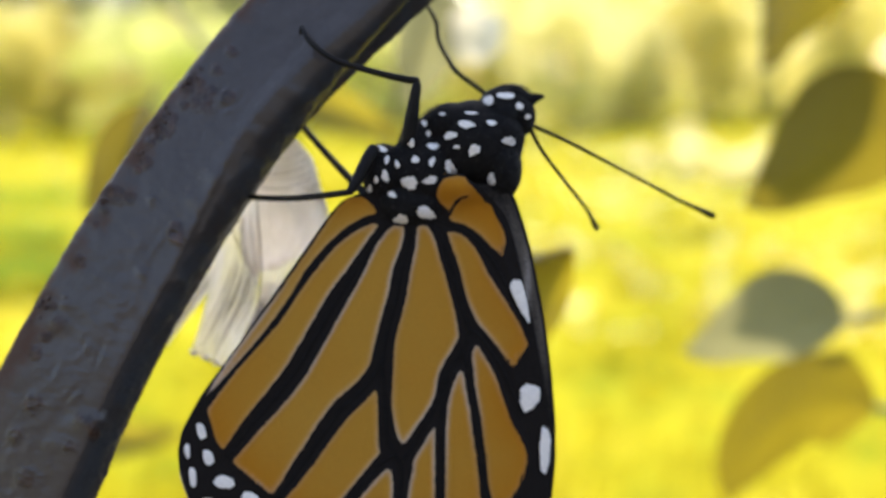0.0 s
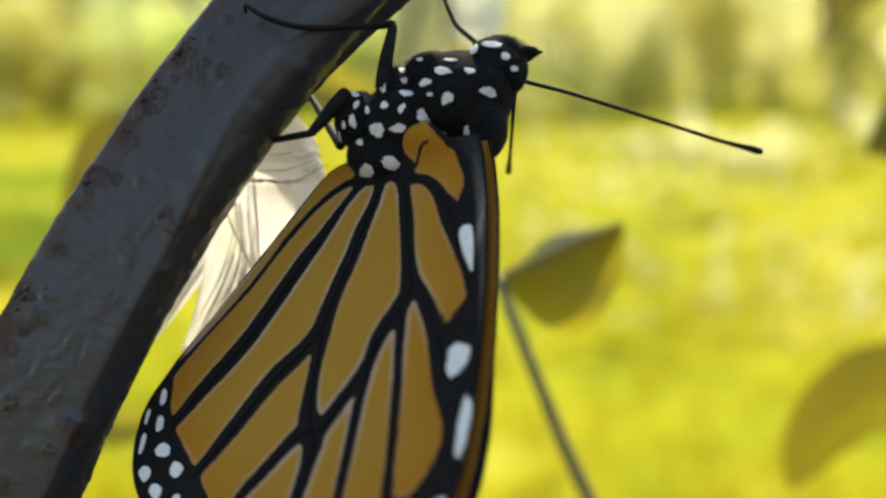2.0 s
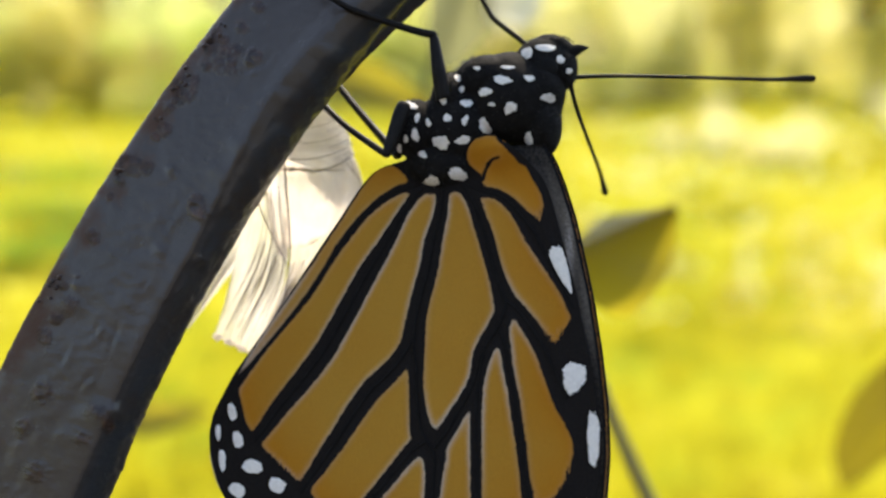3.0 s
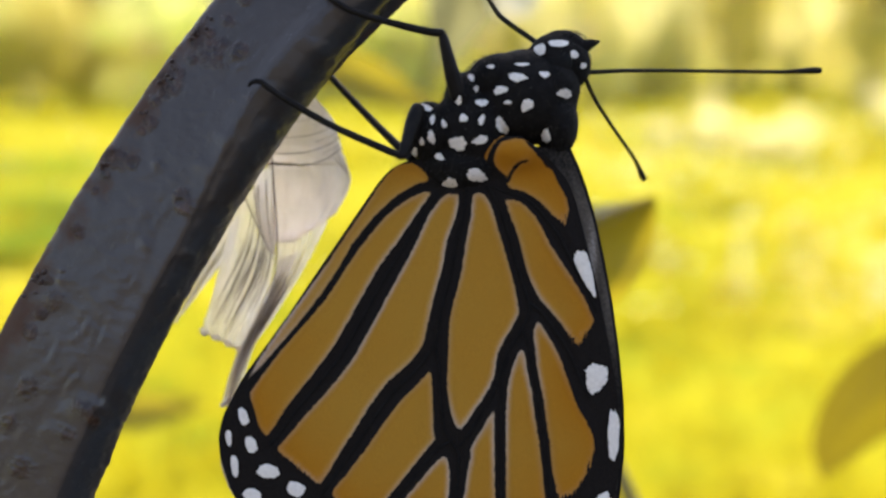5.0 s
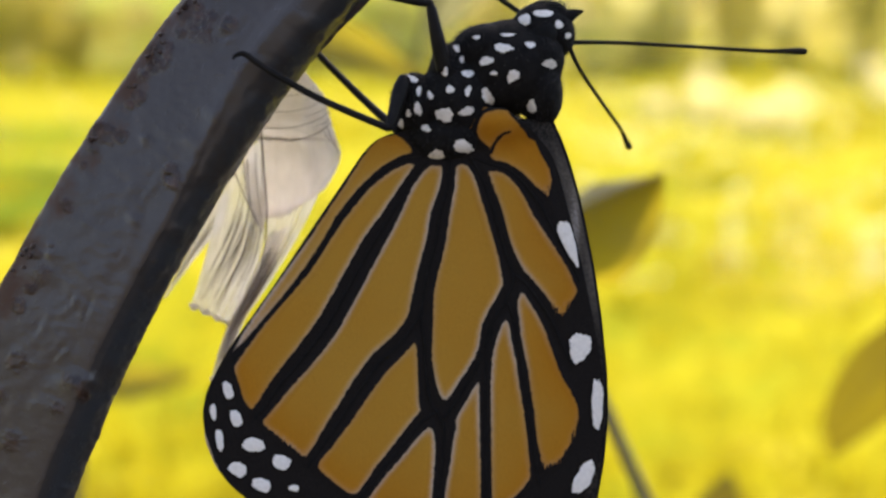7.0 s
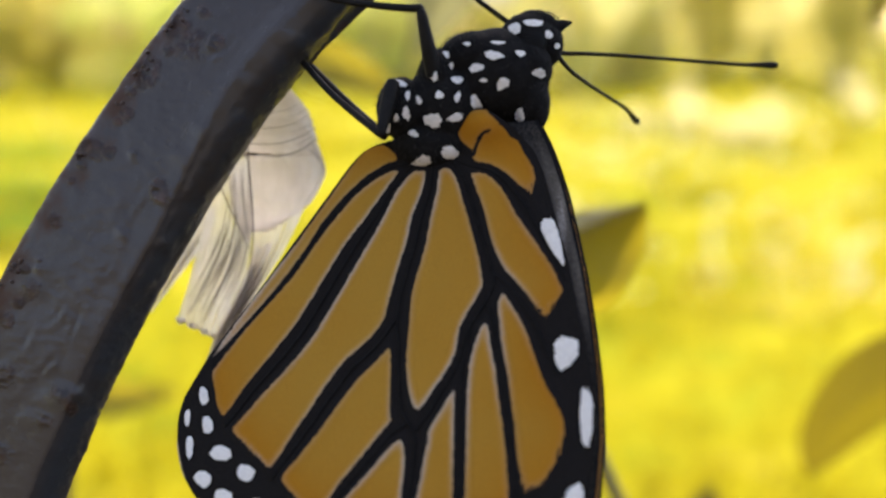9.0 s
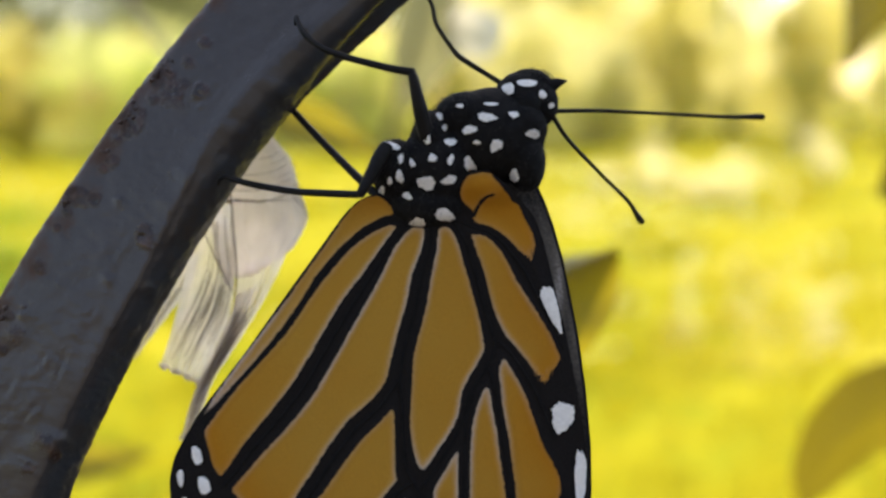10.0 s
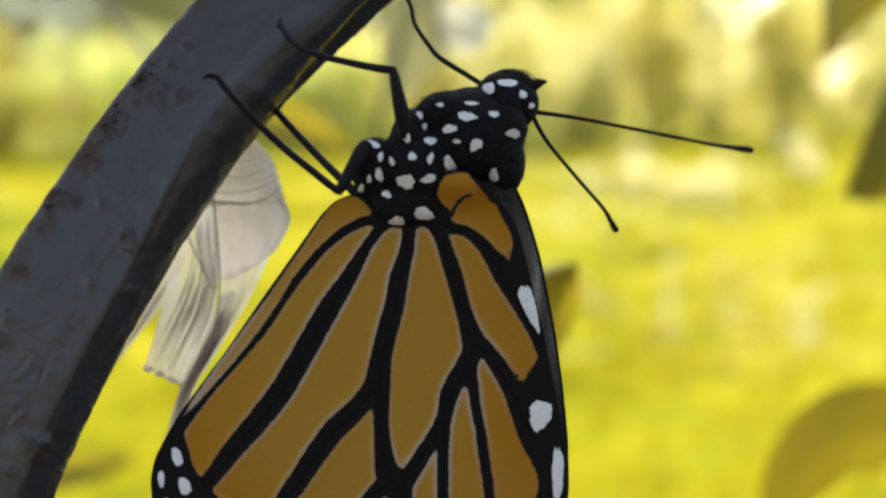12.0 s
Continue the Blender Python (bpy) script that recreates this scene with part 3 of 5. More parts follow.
def wing_sheet(name, left, right, bands, depth, rows, cols):
    ys = np.linspace(left[0][0], left[-1][0], rows)
    xl, xr = smooth_interp(left, ys), smooth_interp(right, ys)
    u = np.linspace(0, 1, cols)
    X = xl[:, None] + (xr - xl)[:, None] * u[None, :]
    Y = np.repeat(ys[:, None], cols, 1)
    gap = vein_gap(X, Y, bands)
    D = depth(X, Y, gap)
    k = 1 + D * 1e-3 / DEEP
    P = np.stack([(X - 784) * U * k, D * 1e-3, (441 - Y) * U * k], -1).reshape(-1, 3) - np.array(HINGE)
    idx = np.arange(rows * cols).reshape(rows, cols)
    F = np.stack([idx[:-1, :-1], idx[1:, :-1], idx[1:, 1:], idx[:-1, 1:]], -1).reshape(-1, 4)
    ob = mesh_ob(name, P.tolist(), F.tolist(), WING)
    a = ob.data.attributes.new("vein_gap", "FLOAT", "POINT")
    a.data.foreach_set("value", gap.ravel())
    # the pale lining fades towards the leading edge of the wing
    pale = np.clip((X - 420) / 200.0, 0.22, 1.0) * np.clip((1010 - X) / 110.0, 0.2, 1.0) * np.clip(0.62 + 0.5 * np.sin(X * 0.021 + Y * 0.013), 0.25, 0.95) * np.clip((Y - 285) / 50.0, 0.1, 1.0)
    pale = np.maximum(pale, np.exp(-((X - xl[:, None]) / 26.0) ** 2) * np.clip((Y - 400) / 80.0, 0, 1) * 1.2)
    b = ob.data.attributes.new("pale", "FLOAT", "POINT")
    b.data.foreach_set("value", pale.ravel())
    # the orange deepens towards the outer margin
    e = ob.data.attributes.new("deep", "FLOAT", "POINT")
    e.data.foreach_set("value", np.clip(0.7 * np.exp(-np.maximum(vein_gap(X, Y, MARGIN[:2]), 0) / 2.6) + 0.5 * np.exp(-((Y - 230) / 60.0) ** 2), 0, 1).ravel())
    # white frosting strongest a third of the way down
    z = ob.data.attributes.new("fuzz", "FLOAT", "POINT")
    z.data.foreach_set("value", sum(np.exp(-((X - a) / c) ** 2 - ((Y - b) / d) ** 2) for a, b, c, d in ((972, 846, 40, 16), (1008, 790, 14, 40), (1000, 556, 22, 22), (962, 352, 20, 16), (980, 572, 20, 14), (500, 802, 50, 20))).ravel())
    c = ob.data.attributes.new("frost", "FLOAT", "POINT")
    c.data.foreach_set("value", (0.10 + 0.25 * np.exp(-((Y - 340) / 60.0) ** 2) + 0.55 * np.exp(-((Y - 430) / 65.0) ** 2) * (0.6 + 0.4 * np.sin(X * 0.2)) + 0.2 * np.exp(-((Y - 540) / 60.0) ** 2)).ravel())
    return solid(ob, 0.07)


def blob(cx, cy, rx, ry, turn, surf, seed, proud=0.05, square=2.6, lift=0.01, taper=0.0, rag=1.0):
    """A slightly raised, uneven patch of scales that follows a surface."""
    verts, faces = [], []
    rings, n = 5, 40
    rng = random.Random(seed)
    ph = [rng.uniform(0, 6.3) for _ in range(3)]
    c, s = math.cos(radians(turn)), math.sin(radians(turn))
    for i in range(rings + 1):
        f = i / rings
        for j in range(n):
            a = 2 * math.pi * j / n
            rad = (abs(math.cos(a)) ** square + abs(math.sin(a)) ** square) ** (-1 / square)
            rad *= 1 + rag * (0.07 * math.sin(2 * a + ph[0]) + 0.05 * math.sin(3 * a + ph[1]) + 0.04 * math.sin(7 * a + ph[2])) + (0.05 * math.sin(17 * a + ph[0]) + rng.uniform(-0.05, 0.05)) * (i == rings)
            px, py = rx * 0.88 * f * rad * math.cos(a), ry * 0.88 * f * rad * math.sin(a)
            px *= 1 - taper * py / ry
            x, y = cx + px * c - py * s, cy + px * s + py * c
            verts.append(at(x, y, surf(x, y) - proud * (1.0 - f ** 4) - lift))
    for i in range(rings):
        for j in range(n):
            k = (j + 1) % n
            faces.append((i * n + j, (i + 1) * n + j, (i + 1) * n + k, i * n + k))
    return verts, faces


# the body's rounded masses: x, y in sheet units, depth mm, half-sizes in units, half-depth mm, roll
THORAX = [(897, 142, 1.6, 96, 86, 3.7, 0), (800, 198, 1.4, 68, 76, 3.4, 0), (728, 203, 0.9, 44, 54, 2.6, 0), (788, 150, 1.0, 34, 52, 2.9, 0),
          (848, 112, 1.4, 60, 46, 3.2, -15), (951, 186, 1.6, 40, 62, 3.0, -6), (783, 266, 1.2, 70, 44, 2.4, 0), (945, 128, 1.5, 50, 52, 3.2, 0)]
HEAD = [(950, 80, 1.3, 53, 53, 2.4, 0), (978, 84, 1.3, 36, 42, 2.0, 0), (968, 46, 1.3, 40, 22, 1.6, 12)]


def front(masses):
    """Depth of the near surface of the masses at a place on the sheet."""
    def depth(x, y):
        best = 1.5
        for cx, cy, d, rx, ry, rd, roll in masses:
            q = 1 - ((x - cx) / rx) ** 2 - ((y - cy) / ry) ** 2
            if q > 0:
                best = min(best, d - rd * math.sqrt(q))
        return best
    return depth


def mass_mesh(masses, level=4):
    out = []
    for cx, cy, d, rx, ry, rd, roll in masses:
        v, f = ellipsoid(at(cx, cy, d), (rx * U, rd * 1e-3, ry * U), roll, level)
        out.append(([p + 0.00008 * noise.noise_vector(p * 2500) for p in v], f))
    return joined(out)


def fur(masses, count, length, seed, lean):
    """Short fine hairs standing on the masses."""
    rng = random.Random(seed)
    verts, faces = [], []
    for i in range(count):
        cx, cy, d, rx, ry, rd, roll = masses[rng.randrange(len(masses))]
        n = Vector((rng.gauss(0, 1), rng.gauss(0, 1), rng.gauss(0, 1))).normalized()
        r = Vector((rx * U, rd * 1e-3, ry * U))
        root = at(cx, cy, d) + Vector((n.x * r.x, n.y * r.y, n.z * r.z)) * 0.97
        way = (Vector((n.x / r.x, n.y / r.y, n.z / r.z)).normalized() + Vector(lean) + 0.35 * Vector((rng.gauss(0, 1), rng.gauss(0, 1), rng.gauss(0, 1)))).normalized()
        l = length * rng.uniform(0.5, 1.3) * 1e-3
        side = way.cross(Vector((0.3, 1, 0.2))).normalized() * 0.03e-3
        up = way.cross(side).normalized() * 0.03e-3
        k = len(verts)
        verts += [root + side, root - side * 0.5 + up, root - side * 0.5 - up, root + way * l]
        faces += [(k, k + 1, k + 3), (k + 1, k + 2, k + 3), (k + 2, k, k + 3)]
    return verts, faces


def limb(name, pts, origin, mat, parent, label="", hairs=0):
    """A jointed insect limb: pts are x, y, depth, width in sheet units."""
    p = spline([(x, y, d, w) for x, y, d, w in pts], 6 * len(pts))
    v, f = tube([at(q[0], q[1], q[2]) for q in p], [max(q[3], 1.0) * 0.5 * U for q in p], 10)
    if hairs:
        rng = random.Random(hairs)
        for i in range(hairs):
            q = p[rng.randrange(len(p))]
            o = at(q[0], q[1], q[2])
            w = Vector((rng.gauss(0, 1), rng.gauss(0, 0.6), rng.gauss(0, 1))).normalized()
            s = w.cross(Vector((0, 1, 0.1))).normalized() * 0.018e-3
            k = len(v)
            v = v + [o + s, o - s, o + w * (q[3] * 0.5 * U + rng.uniform(0.05, 0.18) * 1e-3)]
            f = f + [(k, k + 1, k + 2)]
    return under(mesh_ob(name, shifted(v, origin), f, mat), parent, label)


FEMUR_ROOT, FEMUR_KNEE = at(778, 128, -1.6), at(755, 34, -1.8)
REAR_ROOT, REAR_LEN, SHIN_LEN = at(708, 166, -1.4), 92 * U, 287 * U
FAR_ROOT = at(945, 48, 3.4)
FEELER_A, FEELER_B = at(1000, 97, 2.2), at(1000, 99, 0.6)


def butterfly():
    ob = new("butterfly")
    ob.matrix_world = SUBJECT @ Matrix.Translation(PIVOT)
    tagged(ob, "orange and black butterfly with white spots clinging to an iron crook", "butterfly")
    made = {"thing": ob}
    v, f = mass_mesh(THORAX)
    thorax = under(blended(mesh_ob("thorax", shifted(v, PIVOT), f, BLACK)), ob, "furry black thorax with white spots")
    v, f = fur(THORAX, 6500, 0.27, 3, (0.0, 0, -0.25))
    under(mesh_ob("fur", shifted(v, PIVOT), f, HAIR, False), thorax, "short black hairs")
    v, f = mass_mesh(HEAD)
    head = under(blended(mesh_ob("head", shifted(v, PIVOT), f, BLACK)), ob, "black head with white spots")
    v, f = fur(HEAD, 1800, 0.22, 4, (0.3, 0, 0.1))
    under(mesh_ob("fur", shifted(v, PIVOT), f, HAIR, False), head, "short black hairs")
    for d, side in ((-0.7, 1), (3.2, -1)):
        v, f = ellipsoid(at(957, 80, d), (24 * U, 0.45e-3, 26 * U), 0, 3)
        under(mesh_ob("eye", shifted(v, PIVOT), f, EYE), head, "glossy dark eye")
    for d in (0.6, 2.0):
        v, f = tube([at(x, y, d) for x, y in ((978, 62), (1000, 52), (1015, 45), (1029, 42))], [15 * U, 13 * U, 8 * U, 1.5 * U], 10)
        under(mesh_ob("palp", shifted(v, PIVOT), f, BLACK), head)
    v, f = tube([at(x, y, 1.4) for x, y in ((995, 76), (1006, 92), (1000, 106), (986, 108))], [7 * U, 6 * U, 5 * U, 3 * U], 8)
    under(mesh_ob("proboscis", shifted(v, PIVOT), f, CUTICLE), head, "coiled black proboscis")
    deps = bpy.context.evaluated_depsgraph_get()
    deps.update()

    def skin(part, masses):
        ev = part.evaluated_get(deps)
        guess = front(masses)
        eye = Vector((0, -DEEP, 0)) - PIVOT

        def depth(x, y):
            hit, place, _, _ = ev.ray_cast(eye, (at(x, y) - PIVOT - eye).normalized())
            return (place.y + PIVOT.y) * 1e3 if hit and place.y < 0.0015 else guess(x, y)
        return depth
    th, hd = skin(thorax, THORAX), skin(head, HEAD)
    body_spots = [(780, 147, 9, 10, 0), (812, 127, 5, 8, 20), (803, 107, 9, 6, 40), (822, 152, 12, 9, 0), (790, 180, 8, 10, 0), (822, 183, 7, 11, 10),
                  (857, 193, 12, 18, -28), (855, 130, 14, 10, -8), (868, 152, 7, 5, 0), (902, 157, 12, 15, 20), (885, 107, 21, 9, 14), (893, 84, 15, 4, 4),
                  (933, 102, 11, 7, 20), (838, 88, 7, 5, 0), (968, 136, 14, 11, -8), (935, 211, 10, 14, 8), (915, 232, 11, 7, 38), (820, 219, 17, 9, -8),
                  (780, 225, 17, 17, 0), (733, 214, 9, 13, -18), (735, 182, 6, 10, 15), (722, 160, 15, 7, 20), (755, 190, 6, 9, -10), (747, 248, 11, 7, 10),
                  (703, 240, 7, 9, 0), (764, 297, 18, 13, -10), (813, 281, 25, 12, 18), (770, 120, 6, 6, 0), (716, 222, 5, 9, 10)]
    for i, (x, y, rx, ry, a) in enumerate(body_spots):
        v, f = blob(x, y, rx * 0.93, ry * 0.93, a, th, i, 0.04, 1.8, 0.05, 0.0, 2.0)
        under(mesh_ob("white_spot", shifted(v, PIVOT), f, WHITE), thorax)
    for i, (x, y, rx, ry, a) in enumerate([(924, 57, 11, 12, -15), (957, 46, 20, 7, 4), (985, 66, 8, 8, 0), (1001, 86, 6, 6, 0), (972, 108, 5, 5, 0)]):
        v, f = blob(x, y, rx, ry, a, hd, 60 + i, 0.04, 2.3, 0.05)
        under(mesh_ob("white_spot", shifted(v, PIVOT), f, WHITE), head)

    # wings, hinged at the thorax
    wings = []
    near = under(wing_sheet("hindwing", LEFT, RIGHT, BANDS, wing_depth, 300, 250), ob, "orange hindwing with broad black veins and white margin spots")
    wings.append(near)
    wd = lambda x, y: float(wing_depth(np.array(x), np.array(y), np.array(3.0)))
    margin_spots = [(398, 710, 9, 20, -16), (412, 760, 11, 18, -12), (372, 748, 6, 17, -8), (383, 798, 8, 22, -4), (443, 807, 23, 14, 14), (492, 838, 20, 14, 18),
                    (415, 850, 18, 15, 35), (457, 878, 19, 14, 20), (514, 884, 10, 7, 10), (1021, 638, 21, 32, 4), (1053, 737, 11, 55, 2), (1029, 868, 17, 36, 24),
                    (1003, 452, 12, 52, -19), (560, 930, 16, 12, 20), (640, 975, 16, 12, 10), (740, 1000, 16, 12, 0), (850, 990, 16, 12, -10), (950, 935, 18, 14, -20)]
    for i, (x, y, rx, ry, a) in enumerate(margin_spots):
        v, f = blob(x, y, rx * 0.96, ry * 0.96, a, wd, 90 + i, 0.05, 2.5, 0.11, {(1003, 452): 0.6, (1021, 638): 0.35}.get((x, y), 0.0))
        under(mesh_ob("white_spot", shifted(v, HINGE), f, WHITE), near)
    for i, band in enumerate(BANDS[:10]):
        p = spline(band, 8 * len(band))
        v, f = tube([at(q[0], q[1], wd(q[0], q[1]) - 0.07) for q in p], [min(q[2] * 0.11, 2.4) * U for q in p], 8, 0.7)
        under(mesh_ob("vein", shifted(v, HINGE), f, BLACK), near, "raised black vein")
    # the forewing lies behind it and shows along the back edge
    f_left = [(230, 900), (300, 860), (420, 820), (600, 800), (800, 830), (1000, 900), (1120, 960)]
    f_right = [(230, 972), (262, 988), (300, 1002), (360, 1020), (420, 1033), (500, 1049), (590, 1062), (680, 1071), (760, 1073), (840, 1066), (930, 1050), (1040, 1020), (1120, 985)]
    for nm, off, lab in (("forewing", 0.25, "dark edge of the forewing behind the hindwing"), ("forewing", 1.45, "far forewing"), ):
        w = wing_sheet(nm, f_left, f_right, [[(x - 1, y, 9) for y, x in f_right]], lambda X, Y, g, o=off: wing_depth(X, Y, 3.0 + 0 * g) + o + 1.5 * np.exp(-((X - 880) / 70.0) ** 2 - ((Y - 232) / 36.0) ** 2), 60, 30)
        w.data.materials[0] = FOREWING if off < 1 else WING
        wings.append(under(w, ob, lab))
    far = wing_sheet("hindwing", LEFT, RIGHT, BANDS[:13], lambda X, Y, g: wing_depth(X, Y, g) + 1.75, 120, 90)
    wings.append(under(far, ob, "far hindwing, folded against the near one"))
    v, f = joined([ellipsoid(at(790 - 12 * i, 330 + 62 * i, 0.95), ((56 - 5 * i) * U, 0.42e-3, 48 * U), 0, 3) for i in range(7)])
    wings.append(under(blended(mesh_ob("abdomen", shifted(v, HINGE), f, BLACK)), ob, "slim black abdomen between the wings"))
    made["wings"] = wings

    # legs
    femur = limb("foreleg", [(782, 146, -1.4, 30), (771, 105, -1.7, 27), (763, 70, -1.8, 22), (757, 42, -1.8, 18), (754, 33, -1.8, 13), (753, 28, -1.8, 6)], FEMUR_ROOT, CUTICLE, ob, "bent black leg reaching to the crook", 60)
    shin = limb("shin", [(760, 30, -1.8, 6), (755, 30, -1.8, 14), (735, 27, -1.9, 14), (700, 19, -2.0, 13), (660, 8, -2.1, 12), (620, -4, -2.2, 12), (582, -20, -2.3, 11), (545, -46, -2.1, 11), (524, -70, -1.6, 9), (516, -80, -1.2, 8), (512, -66, -0.9, 5)],
                FEMUR_KNEE, CUTICLE, femur, "thin black shin with hooked foot", 70)
    made["fore"] = (femur, shin)
    q = spline([(-0.12, 5), (-0.08, 11), (0.1, 14), (0.4, 13), (0.8, 10), (0.98, 8), (1.04, 5)], 30)
    v, f = tube([Vector((REAR_LEN * a[0], 0, 0)) for a in q], [a[1] * U for a in q], 14)
    thigh = under(mesh_ob("midleg", v, f, CUTICLE), ob, "black leg that lifts and feels for the crook")
    q = spline([(0, 0, 13), (60, 3, 13), (130, 5, 12), (200, 1, 12), (250, -5, 11), (272, -9, 10), (284, -2, 8), (287, 8, 4)], 50)
    v, f = tube([Vector((a[0] * U, 0, -a[1] * U)) for a in q], [a[2] * 0.5 * U for a in q], 10)
    foot = under(mesh_ob("shin", v, f, CUTICLE), thigh, "thin black shin with hooked foot")
    made["mid"] = (thigh, foot)
    limb("hindleg", [(700, 252, 1.0, 17), (690, 243, 1.5, 17), (655, 210, 3.0, 15), (610, 165, 4.6, 14), (560, 112, 6.2, 13), (520, 66, 7.4, 11)], PIVOT, CUTICLE, ob, "straight black leg braced behind the crook", 60)
    made["far"] = limb("far_foreleg", [(930, 52, 3.4, 10), (905, 34, 3.6, 10), (858, 0, 3.8, 10), (842, -20, 4.0, 9), (818, -62, 4.0, 8), (812, -98, 4.0, 8), (790, -132, 4.0, 7), (740, -150, 4.0, 6)], FAR_ROOT, CUTICLE, ob, "thin curved black leg reaching up", 60)

    # antennae
    feelers = []
    for L, root, bend in ((450, FEELER_A, 5), (300, FEELER_B, -14)):
        q = spline([(0, 0, 9), (L * 0.2, -bend * 0.6, 7.5), (L * 0.5, -bend * 0.2, 7), (L * 0.8, bend * 0.4, 7.5), (L * 0.9, bend * 0.2, 9.5), (L * 0.96, 0, 13), (L * 0.99, 0, 12), (L, 0, 6)], 60)
        v, f = tube([Vector((a[0] * U, 0, -a[1] * U)) for a in q], [a[2] * 0.5 * U for a in q], 10)
        feelers.append(under(mesh_ob("antenna", v, f, CUTICLE), ob, "thin black clubbed antenna"))
    made["feelers"] = feelers
    return made


# ---- empty chrysalis ----
def husk_sheet(left, right, deep, bulge, seed, rows=60, cols=40, crease=0.5, ragged=6.0):
    """A thin flap between two curved edges in sheet units, with folds that run along it."""
    le, ri = spline(left, rows + 1), spline(right, rows + 1)
    v, f = [], []
    for i in range(rows + 1):
        t = i / rows
        for j in range(cols + 1):
            u = j / cols
            p = le[i] * (1 - u) + ri[i] * u
            fold = 0.7 * noise.noise(Vector((u * 7 + 0.4 * t, t * 0.7, seed * 3))) * (0.35 + t) + 0.35 * noise.noise(Vector((u * 17, t * 1.1, seed * 7))) + 0.25 * noise.noise(Vector((u * 2, t * 4, seed)))
            rag = ragged * noise.noise(Vector((u * 8, seed, 0))) * max(0.0, t - 0.9) * 10
            v.append(at(p[0], p[1] + rag, deep + bulge * math.sin(math.pi * u) + crease * fold))
    for i in range(rows):
        for j in range(cols):
            q = i * (cols + 1) + j
            f.append((q, q + 1, q + cols + 2, q + cols + 1))
    return v, f


def husk_line(v, cols, path, thick):
    """A fine raised line along places (u, t) of a flap."""
    rows = len(v) // (cols + 1) - 1
    line = []
    for u, t in spline(path, 26):
        x, y = min(max(u, 0), 0.999) * cols, min(max(t, 0), 0.999) * rows
        i, j = int(y), int(x)
        p, q = v[i * (cols + 1) + j].lerp(v[i * (cols + 1) + j + 1], x - j), v[(i + 1) * (cols + 1) + j].lerp(v[(i + 1) * (cols + 1) + j + 1], x - j)
        line.append(p.lerp(q, y - i) + Vector((0, -0.03e-3, 0)))
    return tube(line, [thick * U * (0.45 + 0.55 * math.sin(math.pi * min(1, 0.15 + i / 25))) for i in range(26)], 6)


